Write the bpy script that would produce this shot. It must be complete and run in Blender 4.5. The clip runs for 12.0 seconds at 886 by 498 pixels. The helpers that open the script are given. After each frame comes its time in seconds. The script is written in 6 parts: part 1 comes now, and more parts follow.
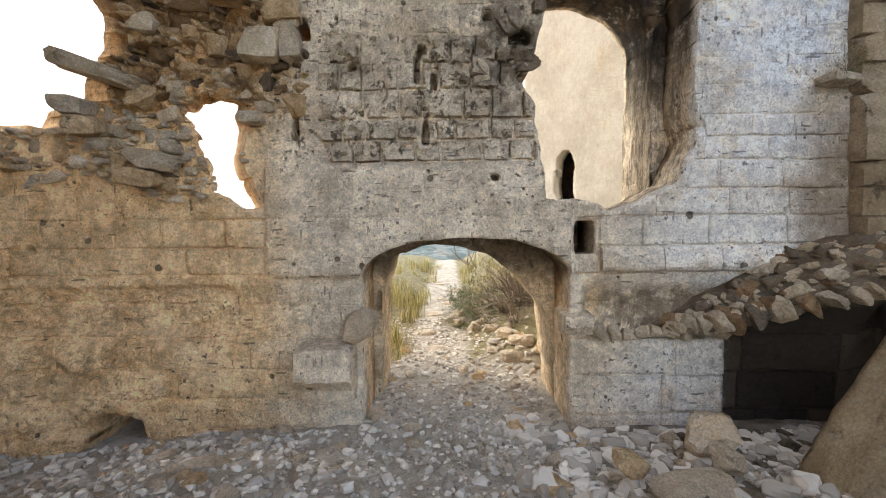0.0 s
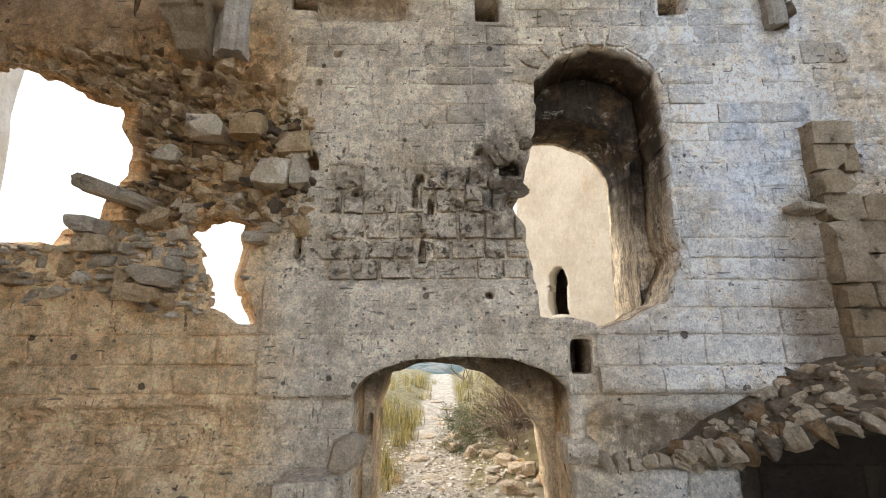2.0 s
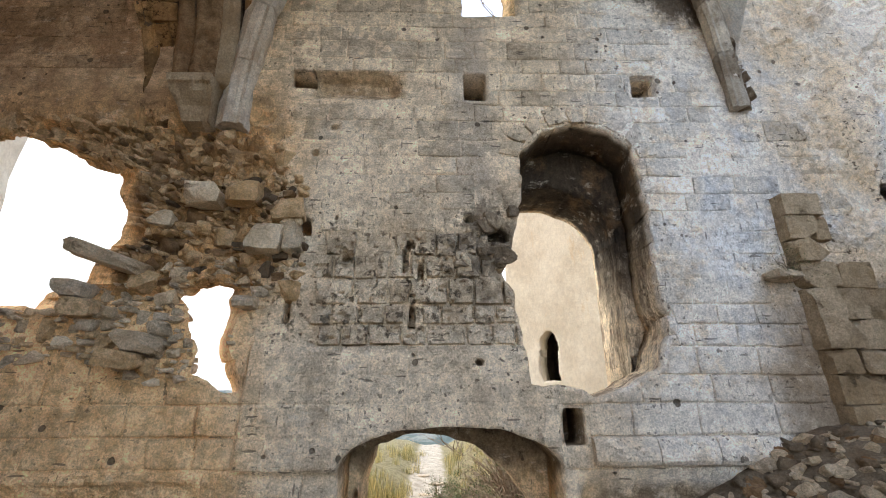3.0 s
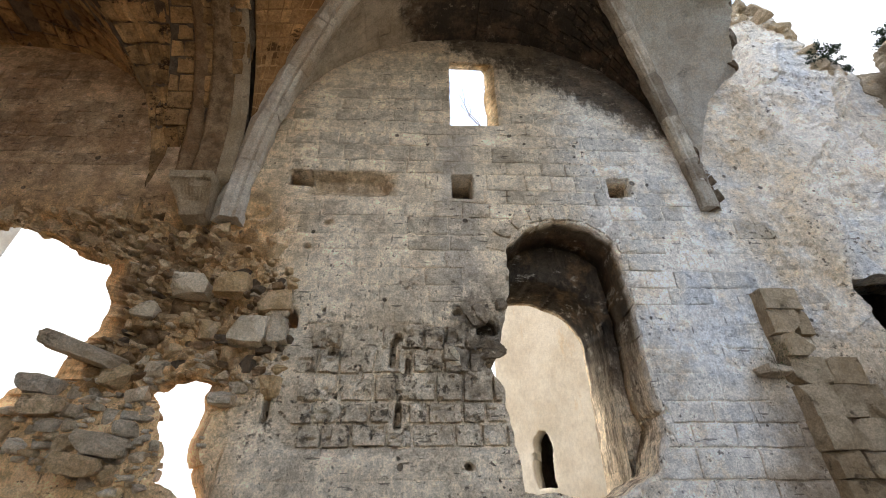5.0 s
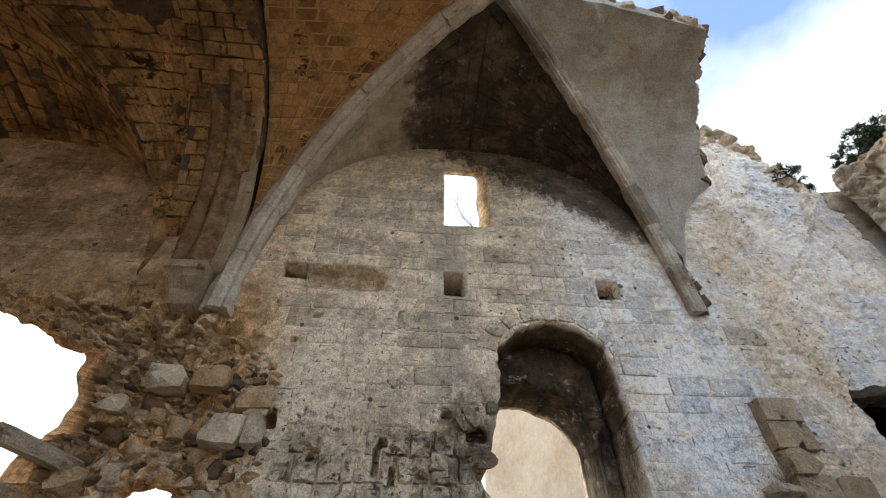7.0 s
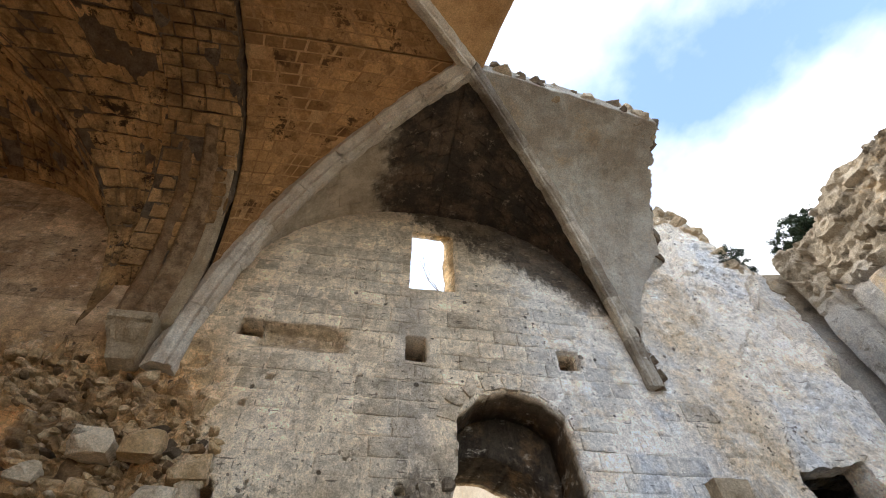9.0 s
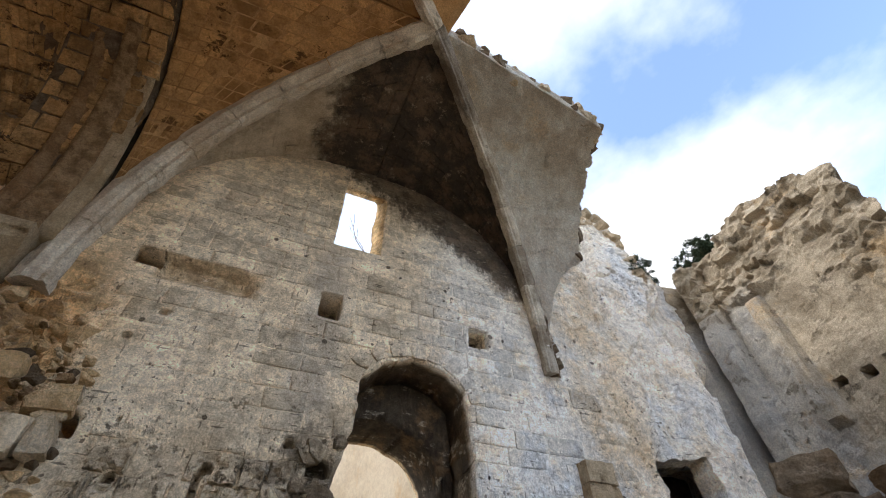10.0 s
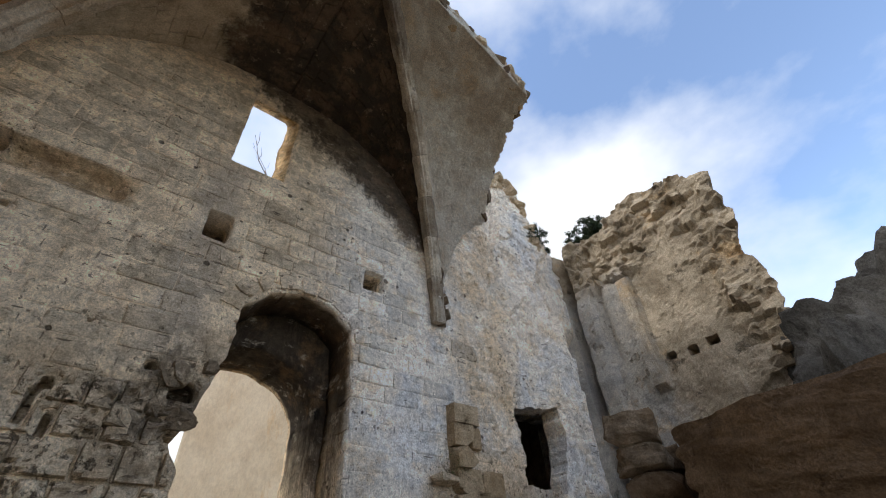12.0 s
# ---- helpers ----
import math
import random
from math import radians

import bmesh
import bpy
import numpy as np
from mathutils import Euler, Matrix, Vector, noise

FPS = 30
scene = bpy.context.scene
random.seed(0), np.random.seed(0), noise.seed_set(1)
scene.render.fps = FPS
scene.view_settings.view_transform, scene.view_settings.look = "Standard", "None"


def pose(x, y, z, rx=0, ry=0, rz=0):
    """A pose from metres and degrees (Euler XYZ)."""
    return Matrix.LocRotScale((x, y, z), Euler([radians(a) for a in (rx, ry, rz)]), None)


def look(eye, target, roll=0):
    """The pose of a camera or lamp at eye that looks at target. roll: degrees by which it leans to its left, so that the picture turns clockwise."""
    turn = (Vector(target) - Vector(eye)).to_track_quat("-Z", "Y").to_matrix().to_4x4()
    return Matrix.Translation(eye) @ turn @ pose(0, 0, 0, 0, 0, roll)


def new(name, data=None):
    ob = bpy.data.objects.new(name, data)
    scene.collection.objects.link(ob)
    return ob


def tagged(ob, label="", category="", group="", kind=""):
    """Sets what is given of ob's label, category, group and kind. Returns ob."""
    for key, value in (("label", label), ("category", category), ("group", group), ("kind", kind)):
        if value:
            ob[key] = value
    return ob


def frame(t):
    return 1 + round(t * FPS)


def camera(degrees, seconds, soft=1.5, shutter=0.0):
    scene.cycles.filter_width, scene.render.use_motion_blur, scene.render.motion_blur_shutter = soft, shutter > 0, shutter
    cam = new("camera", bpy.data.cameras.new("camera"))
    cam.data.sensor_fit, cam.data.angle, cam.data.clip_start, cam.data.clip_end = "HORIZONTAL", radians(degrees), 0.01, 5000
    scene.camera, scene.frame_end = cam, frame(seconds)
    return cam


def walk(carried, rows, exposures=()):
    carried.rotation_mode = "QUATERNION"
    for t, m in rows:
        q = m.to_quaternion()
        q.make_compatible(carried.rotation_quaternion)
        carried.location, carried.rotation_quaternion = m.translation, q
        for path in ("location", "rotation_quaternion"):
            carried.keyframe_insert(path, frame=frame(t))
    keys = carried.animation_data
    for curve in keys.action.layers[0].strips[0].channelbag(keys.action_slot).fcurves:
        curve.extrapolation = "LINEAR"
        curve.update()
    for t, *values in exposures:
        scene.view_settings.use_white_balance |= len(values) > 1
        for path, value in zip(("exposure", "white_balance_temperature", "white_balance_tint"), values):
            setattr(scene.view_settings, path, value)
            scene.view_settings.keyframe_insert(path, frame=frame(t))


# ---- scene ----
cam = camera(91.3, 12.0, soft=1.0)
PATH = [
    (0, (-0.082, -4.152, 1.973), (-0.11, -2.156, 1.855), -0.5),
    (0.5, (-0.084, -4.172, 1.979), (-0.114, -2.172, 1.998), -0.5),
    (1, (-0.081, -4.175, 1.99), (-0.111, -2.182, 2.152), -0.4),
    (1.5, (-0.082, -4.175, 1.998), (-0.108, -2.197, 2.288), -0.2),
    (2, (-0.072, -4.203, 2.037), (-0.08, -2.241, 2.424), -0.1),
    (2.5, (-0.071, -4.233, 2.036), (-0.057, -2.303, 2.561), -0.0),
    (3, (-0.071, -4.262, 2.056), (-0.033, -2.375, 2.718), -0.2),
    (5, (-0.07, -4.297, 2.055), (0.016, -2.591, 3.096), -0.6),
    (5.5, (-0.077, -4.314, 2.06), (0.011, -2.675, 3.202), -0.4),
    (6, (-0.081, -4.315, 2.057), (0.013, -2.738, 3.283), -0.0),
    (6.5, (-0.079, -4.32, 2.048), (0.024, -2.819, 3.365), 0.2),
    (7, (-0.083, -4.32, 2.049), (0.029, -2.886, 3.438), 0.2),
    (8.8, (-0.069, -4.379, 2.04), (0.121, -3.168, 3.62), -0.9),
    (9, (-0.078, -4.357, 2.048), (0.163, -3.152, 3.626), -1.9),
    (9.5, (-0.061, -4.32, 2.066), (0.317, -3.121, 3.621), -2.7),
    (10, (-0.041, -4.303, 2.083), (0.529, -3.083, 3.562), -2.4),
    (10.5, (-0.029, -4.297, 2.093), (0.68, -3.08, 3.513), -2.1),
    (11, (-0.011, -4.298, 2.09), (0.808, -3.086, 3.455), -2.9),
    (11.5, (0.005, -4.305, 2.093), (0.939, -3.117, 3.402), -3.4),
    (12, (0.021, -4.319, 2.096), (1.026, -3.159, 3.378), -4.2),
]
walk(cam, [(t, look(eye, target, roll)) for t, eye, target, roll in PATH],
     exposures=[(0, 0.44, 6100, 10), (3, 0.34, 6050, 10), (5, 0.24, 6050, 10), (6, 0.0, 6050, 10), (7, 0.08, 6050, 10), (9, 0.34, 6100, 10), (10, 0.10, 6100, 10), (11, -0.34, 6050, 10), (12, -0.44, 6100, 10)])

# ------------------------------------------------------------ sky and sun
SUN_AZ, SUN_EL = -80.0, 45.0


def build_world():
    world = bpy.data.worlds.new("sky")
    scene.world = world
    world.use_nodes = True
    nt = world.node_tree
    nt.nodes.clear()
    out = nt.nodes.new("ShaderNodeOutputWorld")
    bg = nt.nodes.new("ShaderNodeBackground")
    sky = nt.nodes.new("ShaderNodeTexSky")
    sky.sky_type, sky.sun_disc = "NISHITA", False
    sky.sun_elevation, sky.sun_rotation = radians(SUN_EL), radians(SUN_AZ)
    sky.altitude, sky.air_density, sky.dust_density = 600, 1.0, 0.6
    co = nt.nodes.new("ShaderNodeTexCoord")
    mp = nt.nodes.new("ShaderNodeMapping")
    mp.inputs["Scale"].default_value = (1.0, 1.0, 1.7)
    mp.inputs["Location"].default_value = CLOUD_SHIFT
    mp.inputs["Rotation"].default_value = (0, 0, radians(-28))
    n1 = nt.nodes.new("ShaderNodeTexNoise")
    n1.inputs["Scale"].default_value, n1.inputs["Detail"].default_value = 2.0, 9.0
    n1.inputs["Roughness"].default_value = 0.52
    ramp = nt.nodes.new("ShaderNodeValToRGB")
    ramp.color_ramp.elements[0].position, ramp.color_ramp.elements[1].position = 0.35, 0.62
    mix = nt.nodes.new("ShaderNodeMix")
    mix.data_type = "RGBA"
    mix.inputs["B"].default_value = (11.0, 10.8, 10.5, 1)
    nt.links.new(co.outputs["Generated"], mp.inputs["Vector"])
    nt.links.new(mp.outputs["Vector"], n1.inputs["Vector"])
    sep = nt.nodes.new("ShaderNodeSeparateXYZ")
    nt.links.new(co.outputs["Generated"], sep.inputs[0])
    haze = nt.nodes.new("ShaderNodeMapRange")
    for key, v in (("From Min", 0.75), ("From Max", 0.1), ("To Min", 0.0), ("To Max", 0.16)):
        haze.inputs[key].default_value = v
    nt.links.new(sep.outputs["Z"], haze.inputs["Value"])
    add = nt.nodes.new("ShaderNodeMath")
    nt.links.new(n1.outputs["Fac"], add.inputs[0])
    nt.links.new(haze.outputs["Result"], add.inputs[1])
    south = nt.nodes.new("ShaderNodeMath")
    south.operation = "MULTIPLY_ADD"
    south.inputs[1].default_value = -0.13
    nt.links.new(sep.outputs["X"], south.inputs[0])
    nt.links.new(add.outputs[0], south.inputs[2])
    north = nt.nodes.new("ShaderNodeMath")
    north.operation = "MULTIPLY_ADD"
    north.inputs[1].default_value = 0.16
    nt.links.new(sep.outputs["Y"], north.inputs[0])
    nt.links.new(south.outputs[0], north.inputs[2])
    nt.links.new(north.outputs[0], ramp.inputs["Fac"])
    nt.links.new(ramp.outputs["Color"], mix.inputs["Factor"])
    lift = nt.nodes.new("ShaderNodeMix")
    lift.data_type, lift.blend_type = "RGBA", "MULTIPLY"
    lift.inputs["Factor"].default_value = 1.0
    lift.inputs["B"].default_value = (3.7, 3.35, 3.05, 1)
    nt.links.new(sky.outputs["Color"], lift.inputs["A"])
    nt.links.new(lift.outputs["Result"], mix.inputs["A"])
    nt.links.new(mix.outputs["Result"], bg.inputs["Color"])
    bg.inputs["Strength"].default_value = 0.15
    nt.links.new(bg.outputs["Background"], out.inputs["Surface"])


CLOUD_SHIFT = (0.35, 0.1, 0.2)
build_world()
sun_data = bpy.data.lights.new("sun", "SUN")
sun_data.energy, sun_data.angle, sun_data.color = 2.3, radians(8), (1.0, 0.93, 0.82)
sun = new("sun", sun_data)
_az, _el = radians(SUN_AZ), radians(SUN_EL)
SUN_DIR = Vector((math.sin(_az) * math.cos(_el), math.cos(_az) * math.cos(_el), math.sin(_el)))
sun.matrix_world = look(SUN_DIR * 60, (0, 0, 0))


# ------------------------------------------------------------ materials
def node_kit(name, rough=0.9):
    mat = bpy.data.materials.new(name)
    mat.use_nodes = True
    nt = mat.node_tree
    bsdf = nt.nodes["Principled BSDF"]
    bsdf.inputs["Roughness"].default_value = rough
    if "Specular IOR Level" in bsdf.inputs:
        bsdf.inputs["Specular IOR Level"].default_value = 0.25
    pos = nt.nodes.new("ShaderNodeNewGeometry").outputs["Position"]

    def noise_tex(scale, detail=6, rough_=0.6, vec=None, stretch=None):
        n = nt.nodes.new("ShaderNodeTexNoise")
        n.inputs["Scale"].default_value, n.inputs["Detail"].default_value = scale, detail
        n.inputs["Roughness"].default_value = rough_
        src = pos if vec is None else vec
        if stretch:
            m = nt.nodes.new("ShaderNodeMapping")
            m.inputs["Scale"].default_value = stretch
            nt.links.new(src, m.inputs["Vector"])
            src = m.outputs["Vector"]
        nt.links.new(src, n.inputs["Vector"])
        return n.outputs["Fac"]

    def ramp(fac, lo, hi, a=0.0, b=1.0):
        r = nt.nodes.new("ShaderNodeMapRange")
        r.interpolation_type = "SMOOTHSTEP"
        for key, v in (("From Min", lo), ("From Max", hi), ("To Min", a), ("To Max", b)):
            r.inputs[key].default_value = v
        nt.links.new(fac, r.inputs["Value"])
        return r.outputs["Result"]

    def math_(op, a, b):
        n = nt.nodes.new("ShaderNodeMath")
        n.operation = op
        for i, v in enumerate((a, b)):
            if isinstance(v, (int, float)):
                n.inputs[i].default_value = v
            else:
                nt.links.new(v, n.inputs[i])
        return n.outputs[0]

    def mix(fac, a, b, mode="MIX"):
        n = nt.nodes.new("ShaderNodeMix")
        n.data_type, n.blend_type = "RGBA", mode
        for key, v in (("Factor", fac), ("A", a), ("B", b)):
            if isinstance(v, tuple):
                n.inputs[key].default_value = (*v, 1)
            elif isinstance(v, (int, float)):
                n.inputs[key].default_value = v
            else:
                nt.links.new(v, n.inputs[key])
        return n.outputs["Result"]

    def axis(i):
        n = nt.nodes.new("ShaderNodeSeparateXYZ")
        nt.links.new(pos, n.inputs[0])
        return n.outputs[i]

    def holes(scale, stretch, few, radius, warp=0.03):
        """Scattered worn holes, each of its own size: 1 inside, 0 outside."""
        w = nt.nodes.new("ShaderNodeTexNoise")
        w.inputs["Scale"].default_value, w.inputs["Detail"].default_value = 14.0, 3.0
        nt.links.new(pos, w.inputs["Vector"])
        bend = nt.nodes.new("ShaderNodeVectorMath")
        bend.operation = "MULTIPLY_ADD"
        bend.inputs[1].default_value = (warp, warp, warp)
        nt.links.new(w.outputs["Color"], bend.inputs[0])
        nt.links.new(pos, bend.inputs[2])
        m = nt.nodes.new("ShaderNodeMapping")
        m.inputs["Scale"].default_value = stretch
        nt.links.new(bend.outputs[0], m.inputs["Vector"])
        v = nt.nodes.new("ShaderNodeTexVoronoi")
        v.inputs["Scale"].default_value = scale
        nt.links.new(m.outputs["Vector"], v.inputs["Vector"])
        c = nt.nodes.new("ShaderNodeSeparateXYZ")
        nt.links.new(v.outputs["Color"], c.inputs[0])
        size = ramp(c.outputs[0], few, 1.0, 0.0, radius)
        return ramp(math_("SUBTRACT", v.outputs["Distance"], size), 0.0, -0.035)

    def obj_random():
        return nt.nodes.new("ShaderNodeObjectInfo").outputs["Random"]

    def finish(color, height=None, strength=0.5, dist=0.02, rough_=None):
        nt.links.new(color, bsdf.inputs["Base Color"])
        if rough_ is not None:
            nt.links.new(rough_, bsdf.inputs["Roughness"])
        if height is not None:
            b = nt.nodes.new("ShaderNodeBump")
            b.inputs["Strength"].default_value, b.inputs["Distance"].default_value = strength, dist
            nt.links.new(height, b.inputs["Height"])
            nt.links.new(b.outputs["Normal"], bsdf.inputs["Normal"])
        return mat

    class Kit:
        pass
    k = Kit()
    k.noise, k.ramp, k.math, k.mix, k.axis = noise_tex, ramp, math_, mix, axis
    k.holes, k.obj_random, k.finish, k.nt = holes, obj_random, finish, nt
    return k


def stone_wall_material():
    """Grey-beige limestone: ochre towards the west, lime-washed with pale blue patches to the east."""
    k = node_kit("limestone_wall")
    x, y, z = k.axis(0), k.axis(1), k.axis(2)

    def span(v, a, b, c, d):
        """Rises from a to b and falls from c to d."""
        return k.math("MULTIPLY", k.ramp(v, a, b), k.ramp(v, d, c))

    def both(*masks):
        out = masks[0]
        for m in masks[1:]:
            out = k.math("MULTIPLY", out, m)
        return out

    def lay_tone(col, mask, amount, tone):
        return k.mix(k.math("MULTIPLY", mask, amount), col, tone)

    geo = k.nt.nodes.new("ShaderNodeNewGeometry")
    big, mid = k.noise(0.55, 5), k.noise(2.2, 11, 0.72)
    crust, grit = k.noise(11, 9, 0.78), k.noise(52, 5, 0.8)
    col = k.mix(k.ramp(mid, 0.38, 0.62), (0.55, 0.445, 0.315), (0.86, 0.725, 0.54))
    wob = k.math("MULTIPLY", k.math("SUBTRACT", big, 0.5), 3.2)
    west = k.math("MULTIPLY", k.ramp(k.math("ADD", x, k.math("MULTIPLY", wob, 0.35)), -1.2, -2.3), k.ramp(z, 5.6, 4.2, 0.45, 1.0))
    ochre = k.mix(k.ramp(k.noise(2.4, 11, 0.74), 0.36, 0.62), (0.62, 0.405, 0.195), (0.98, 0.735, 0.44))
    col = lay_tone(col, west, 0.9, ochre)
    # lime wash, torn at its edges, with blue distemper left in patches
    east = both(k.ramp(k.math("ADD", x, k.math("MULTIPLY", wob, 0.5)), 1.2, 2.3), k.ramp(z, -0.5, 0.2), k.ramp(k.noise(1.9, 12, 0.76), 0.42, 0.50, 0.35, 1.0))
    col = lay_tone(col, east, 0.9, (0.84, 0.80, 0.735))
    blue = both(k.ramp(k.noise(0.7, 10, 0.68), 0.48, 0.60), k.ramp(x, 1.9, 2.6), k.ramp(z, 0.9, 1.5))
    col = lay_tone(col, blue, 0.5, (0.60, 0.66, 0.75))
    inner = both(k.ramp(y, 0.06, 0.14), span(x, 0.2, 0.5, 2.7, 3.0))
    col = lay_tone(col, inner, 0.85, k.mix(k.ramp(k.noise(3.4, 11, 0.78, stretch=(1.5, 1.5, 0.4)), 0.44, 0.54), (0.26, 0.18, 0.105), (0.86, 0.70, 0.48)))
    tan = both(span(x, 3.6, 4.2, 4.7, 5.3), k.ramp(k.noise(1.1, 8, 0.7), 0.36, 0.56))
    col = lay_tone(col, tan, 0.75, (0.62, 0.475, 0.30))
    core = both(span(x, -2.0, -1.7, 0.6, 1.0), span(z, 2.45, 2.7, 3.6, 4.0), k.ramp(k.noise(1.6, 9, 0.75), 0.38, 0.56, 0.2, 1.0))
    col = lay_tone(col, core, 0.4, k.mix(k.ramp(k.noise(4.5, 9, 0.75), 0.40, 0.60), (0.24, 0.185, 0.125), (0.58, 0.475, 0.335)))
    # dark patch painted in for the shaded cavities beside the tall embrasure
    off = k.math("ADD", k.math("ABSOLUTE", k.math("SUBTRACT", x, 0.45), 0), k.math("MULTIPLY", k.math("ABSOLUTE", k.math("SUBTRACT", z, 3.72), 0), 0.7))
    col = lay_tone(col, both(k.ramp(off, 0.8, 0.3), k.ramp(k.noise(4.2, 9, 0.75), 0.36, 0.54)), 0.8, (0.10, 0.08, 0.06))
    torn = both(span(x, -6.5, -5.5, -2.1, -1.6), span(z, 2.9, 3.2, 5.3, 5.9))
    burnt = both(torn, span(x, -3.5, -3.2, -2.4, -1.9), span(z, 3.3, 3.6, 4.7, 5.0), k.ramp(k.noise(1.7, 8, 0.72), 0.44, 0.54))
    col = lay_tone(col, torn, 0.85, k.mix(k.ramp(k.noise(3.4, 9, 0.75), 0.38, 0.60), (0.19, 0.11, 0.045), (0.70, 0.47, 0.24)))
    col = lay_tone(col, burnt, 0.75, (0.075, 0.045, 0.025))
    band = both(span(x, 1.15, 1.3, 2.8, 3.1), span(z, 0.92, 1.02, 1.25, 1.40), k.ramp(k.noise(5, 10, 0.78), 0.38, 0.54, 0.2, 0.9))
    col = lay_tone(col, band, 1.0, (0.20, 0.15, 0.10))
    chase = both(span(x, -1.56, -1.5, -0.46, -0.38), span(z, 5.42, 5.46, 5.82, 5.86))
    col = lay_tone(col, chase, 0.8, k.mix(k.ramp(k.noise(5, 9, 0.75), 0.4, 0.6), (0.30, 0.20, 0.11), (0.58, 0.43, 0.26)))
    # soot and the shade under the arch stump, painted as near-black colour
    shade_soot = both(k.ramp(k.math("ADD", x, k.math("MULTIPLY", k.noise(4, 5), 0.3)), 2.66, 2.80), k.ramp(z, 1.35, 1.1))
    # brown tone put into the low east wall for the shade on it
    east_shade = both(k.ramp(k.math("ADD", x, k.math("MULTIPLY", k.noise(2.5, 6), 0.8)), 3.4, 3.9), k.ramp(k.math("ADD", z, k.math("MULTIPLY", k.noise(1.4, 6), 1.2)), 4.2, 3.2))
    col = lay_tone(col, east_shade, 0.8, (0.26, 0.19, 0.12))
    # ochre passage sides, turning dark brown towards the head
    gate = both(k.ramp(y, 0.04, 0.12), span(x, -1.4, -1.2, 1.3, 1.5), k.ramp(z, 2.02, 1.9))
    col = lay_tone(col, gate, 0.8, k.mix(k.ramp(k.noise(3.5, 10, 0.75), 0.40, 0.58), (0.52, 0.36, 0.19), (0.90, 0.69, 0.43)))
    col = lay_tone(col, both(gate, k.ramp(k.math("ADD", z, k.math("MULTIPLY", k.noise(3, 6), 0.5)), 1.55, 1.8)), 0.8, (0.11, 0.08, 0.055))
    # head of the tall embrasure: soot, with the recess's shade painted in
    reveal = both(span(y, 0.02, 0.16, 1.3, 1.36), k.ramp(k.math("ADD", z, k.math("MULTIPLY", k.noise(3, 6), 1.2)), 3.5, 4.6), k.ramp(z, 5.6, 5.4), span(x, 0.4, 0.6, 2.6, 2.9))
    col = lay_tone(col, reveal, 0.95, k.mix(k.ramp(k.noise(2.5, 8, 0.7), 0.48, 0.66), (0.028, 0.02, 0.015), (0.16, 0.098, 0.05)))
    # soot under the vault, with a torn lower edge and runs beside the window
    edge = k.math("ADD", k.math("MULTIPLY", x, 0.62), z)
    ragged = k.math("MULTIPLY", k.math("SUBTRACT", k.noise(2.3, 10, 0.75, stretch=(1.6, 1.0, 0.8)), 0.5), 2.2)
    soot = both(k.ramp(k.math("ADD", edge, ragged), 8.5, 8.85), span(x, -0.3, 0.25, 3.4, 4.2))
    col = lay_tone(col, soot, 0.88, k.mix(k.ramp(k.noise(3, 9, 0.75), 0.42, 0.6), (0.04, 0.03, 0.024), (0.13, 0.095, 0.066)))
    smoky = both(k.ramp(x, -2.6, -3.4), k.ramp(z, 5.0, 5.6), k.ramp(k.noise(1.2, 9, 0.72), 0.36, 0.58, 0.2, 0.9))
    col = lay_tone(col, smoky, 1.0, (0.25, 0.15, 0.078))
    # ochre jamb of the top window, brightened in colour as if lit
    lit_jamb = both(k.ramp(y, 0.03, 0.06), span(x, 0.6, 0.8, 1.2, 1.3), span(z, 6.5, 6.7, 8.2, 8.4))
    col = lay_tone(col, lit_jamb, 0.85, k.mix(k.ramp(k.noise(6, 7, 0.7, stretch=(1, 1, 0.4)), 0.4, 0.6), (0.42, 0.26, 0.11), (0.88, 0.66, 0.37)))
    # grey run of dirt under the top window, and other weathering
    run = both(span(k.math("ADD", x, k.math("MULTIPLY", k.math("SUBTRACT", k.noise(2, 6), 0.5), 0.5)), 0.0, 0.22, 0.45, 0.7), span(z, 3.8, 4.6, 6.4, 6.8))
    col = lay_tone(col, both(run, k.ramp(crust, 0.40, 0.56, 0.3, 1.0)), 0.5, (0.36, 0.33, 0.30))
    streak = k.ramp(k.noise(2.0, 10, 0.75, stretch=(2.4, 2.4, 0.35)), 0.55, 0.68)
    col = lay_tone(col, streak, 0.22, (0.24, 0.19, 0.14))
    lichen = k.ramp(k.noise(3.6, 13, 0.80), 0.56, 0.64)
    col = lay_tone(col, lichen, 0.30, (0.27, 0.205, 0.14))
    chalk = k.ramp(k.noise(3.0, 11, 0.76, stretch=(1, 1, 1.8)), 0.55, 0.64)
    col = lay_tone(col, chalk, k.math("SUBTRACT", 0.45, k.math("MULTIPLY", west, 0.3)), (0.84, 0.75, 0.61))
    ruddy = k.ramp(k.noise(0.8, 10, 0.74), 0.58, 0.68)
    col = lay_tone(col, both(ruddy, k.math("SUBTRACT", 1.0, east)), 0.4, (0.60, 0.43, 0.27))
    # small holes: dirt and the shade inside them, painted as dark colour
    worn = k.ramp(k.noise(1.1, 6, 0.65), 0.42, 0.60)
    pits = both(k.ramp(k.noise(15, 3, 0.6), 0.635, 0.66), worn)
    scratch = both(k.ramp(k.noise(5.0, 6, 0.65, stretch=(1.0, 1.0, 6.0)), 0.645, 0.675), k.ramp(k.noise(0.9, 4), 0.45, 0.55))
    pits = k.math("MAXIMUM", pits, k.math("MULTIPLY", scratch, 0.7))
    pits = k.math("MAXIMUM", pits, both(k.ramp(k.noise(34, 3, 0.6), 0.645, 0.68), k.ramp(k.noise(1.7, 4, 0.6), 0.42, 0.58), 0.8))
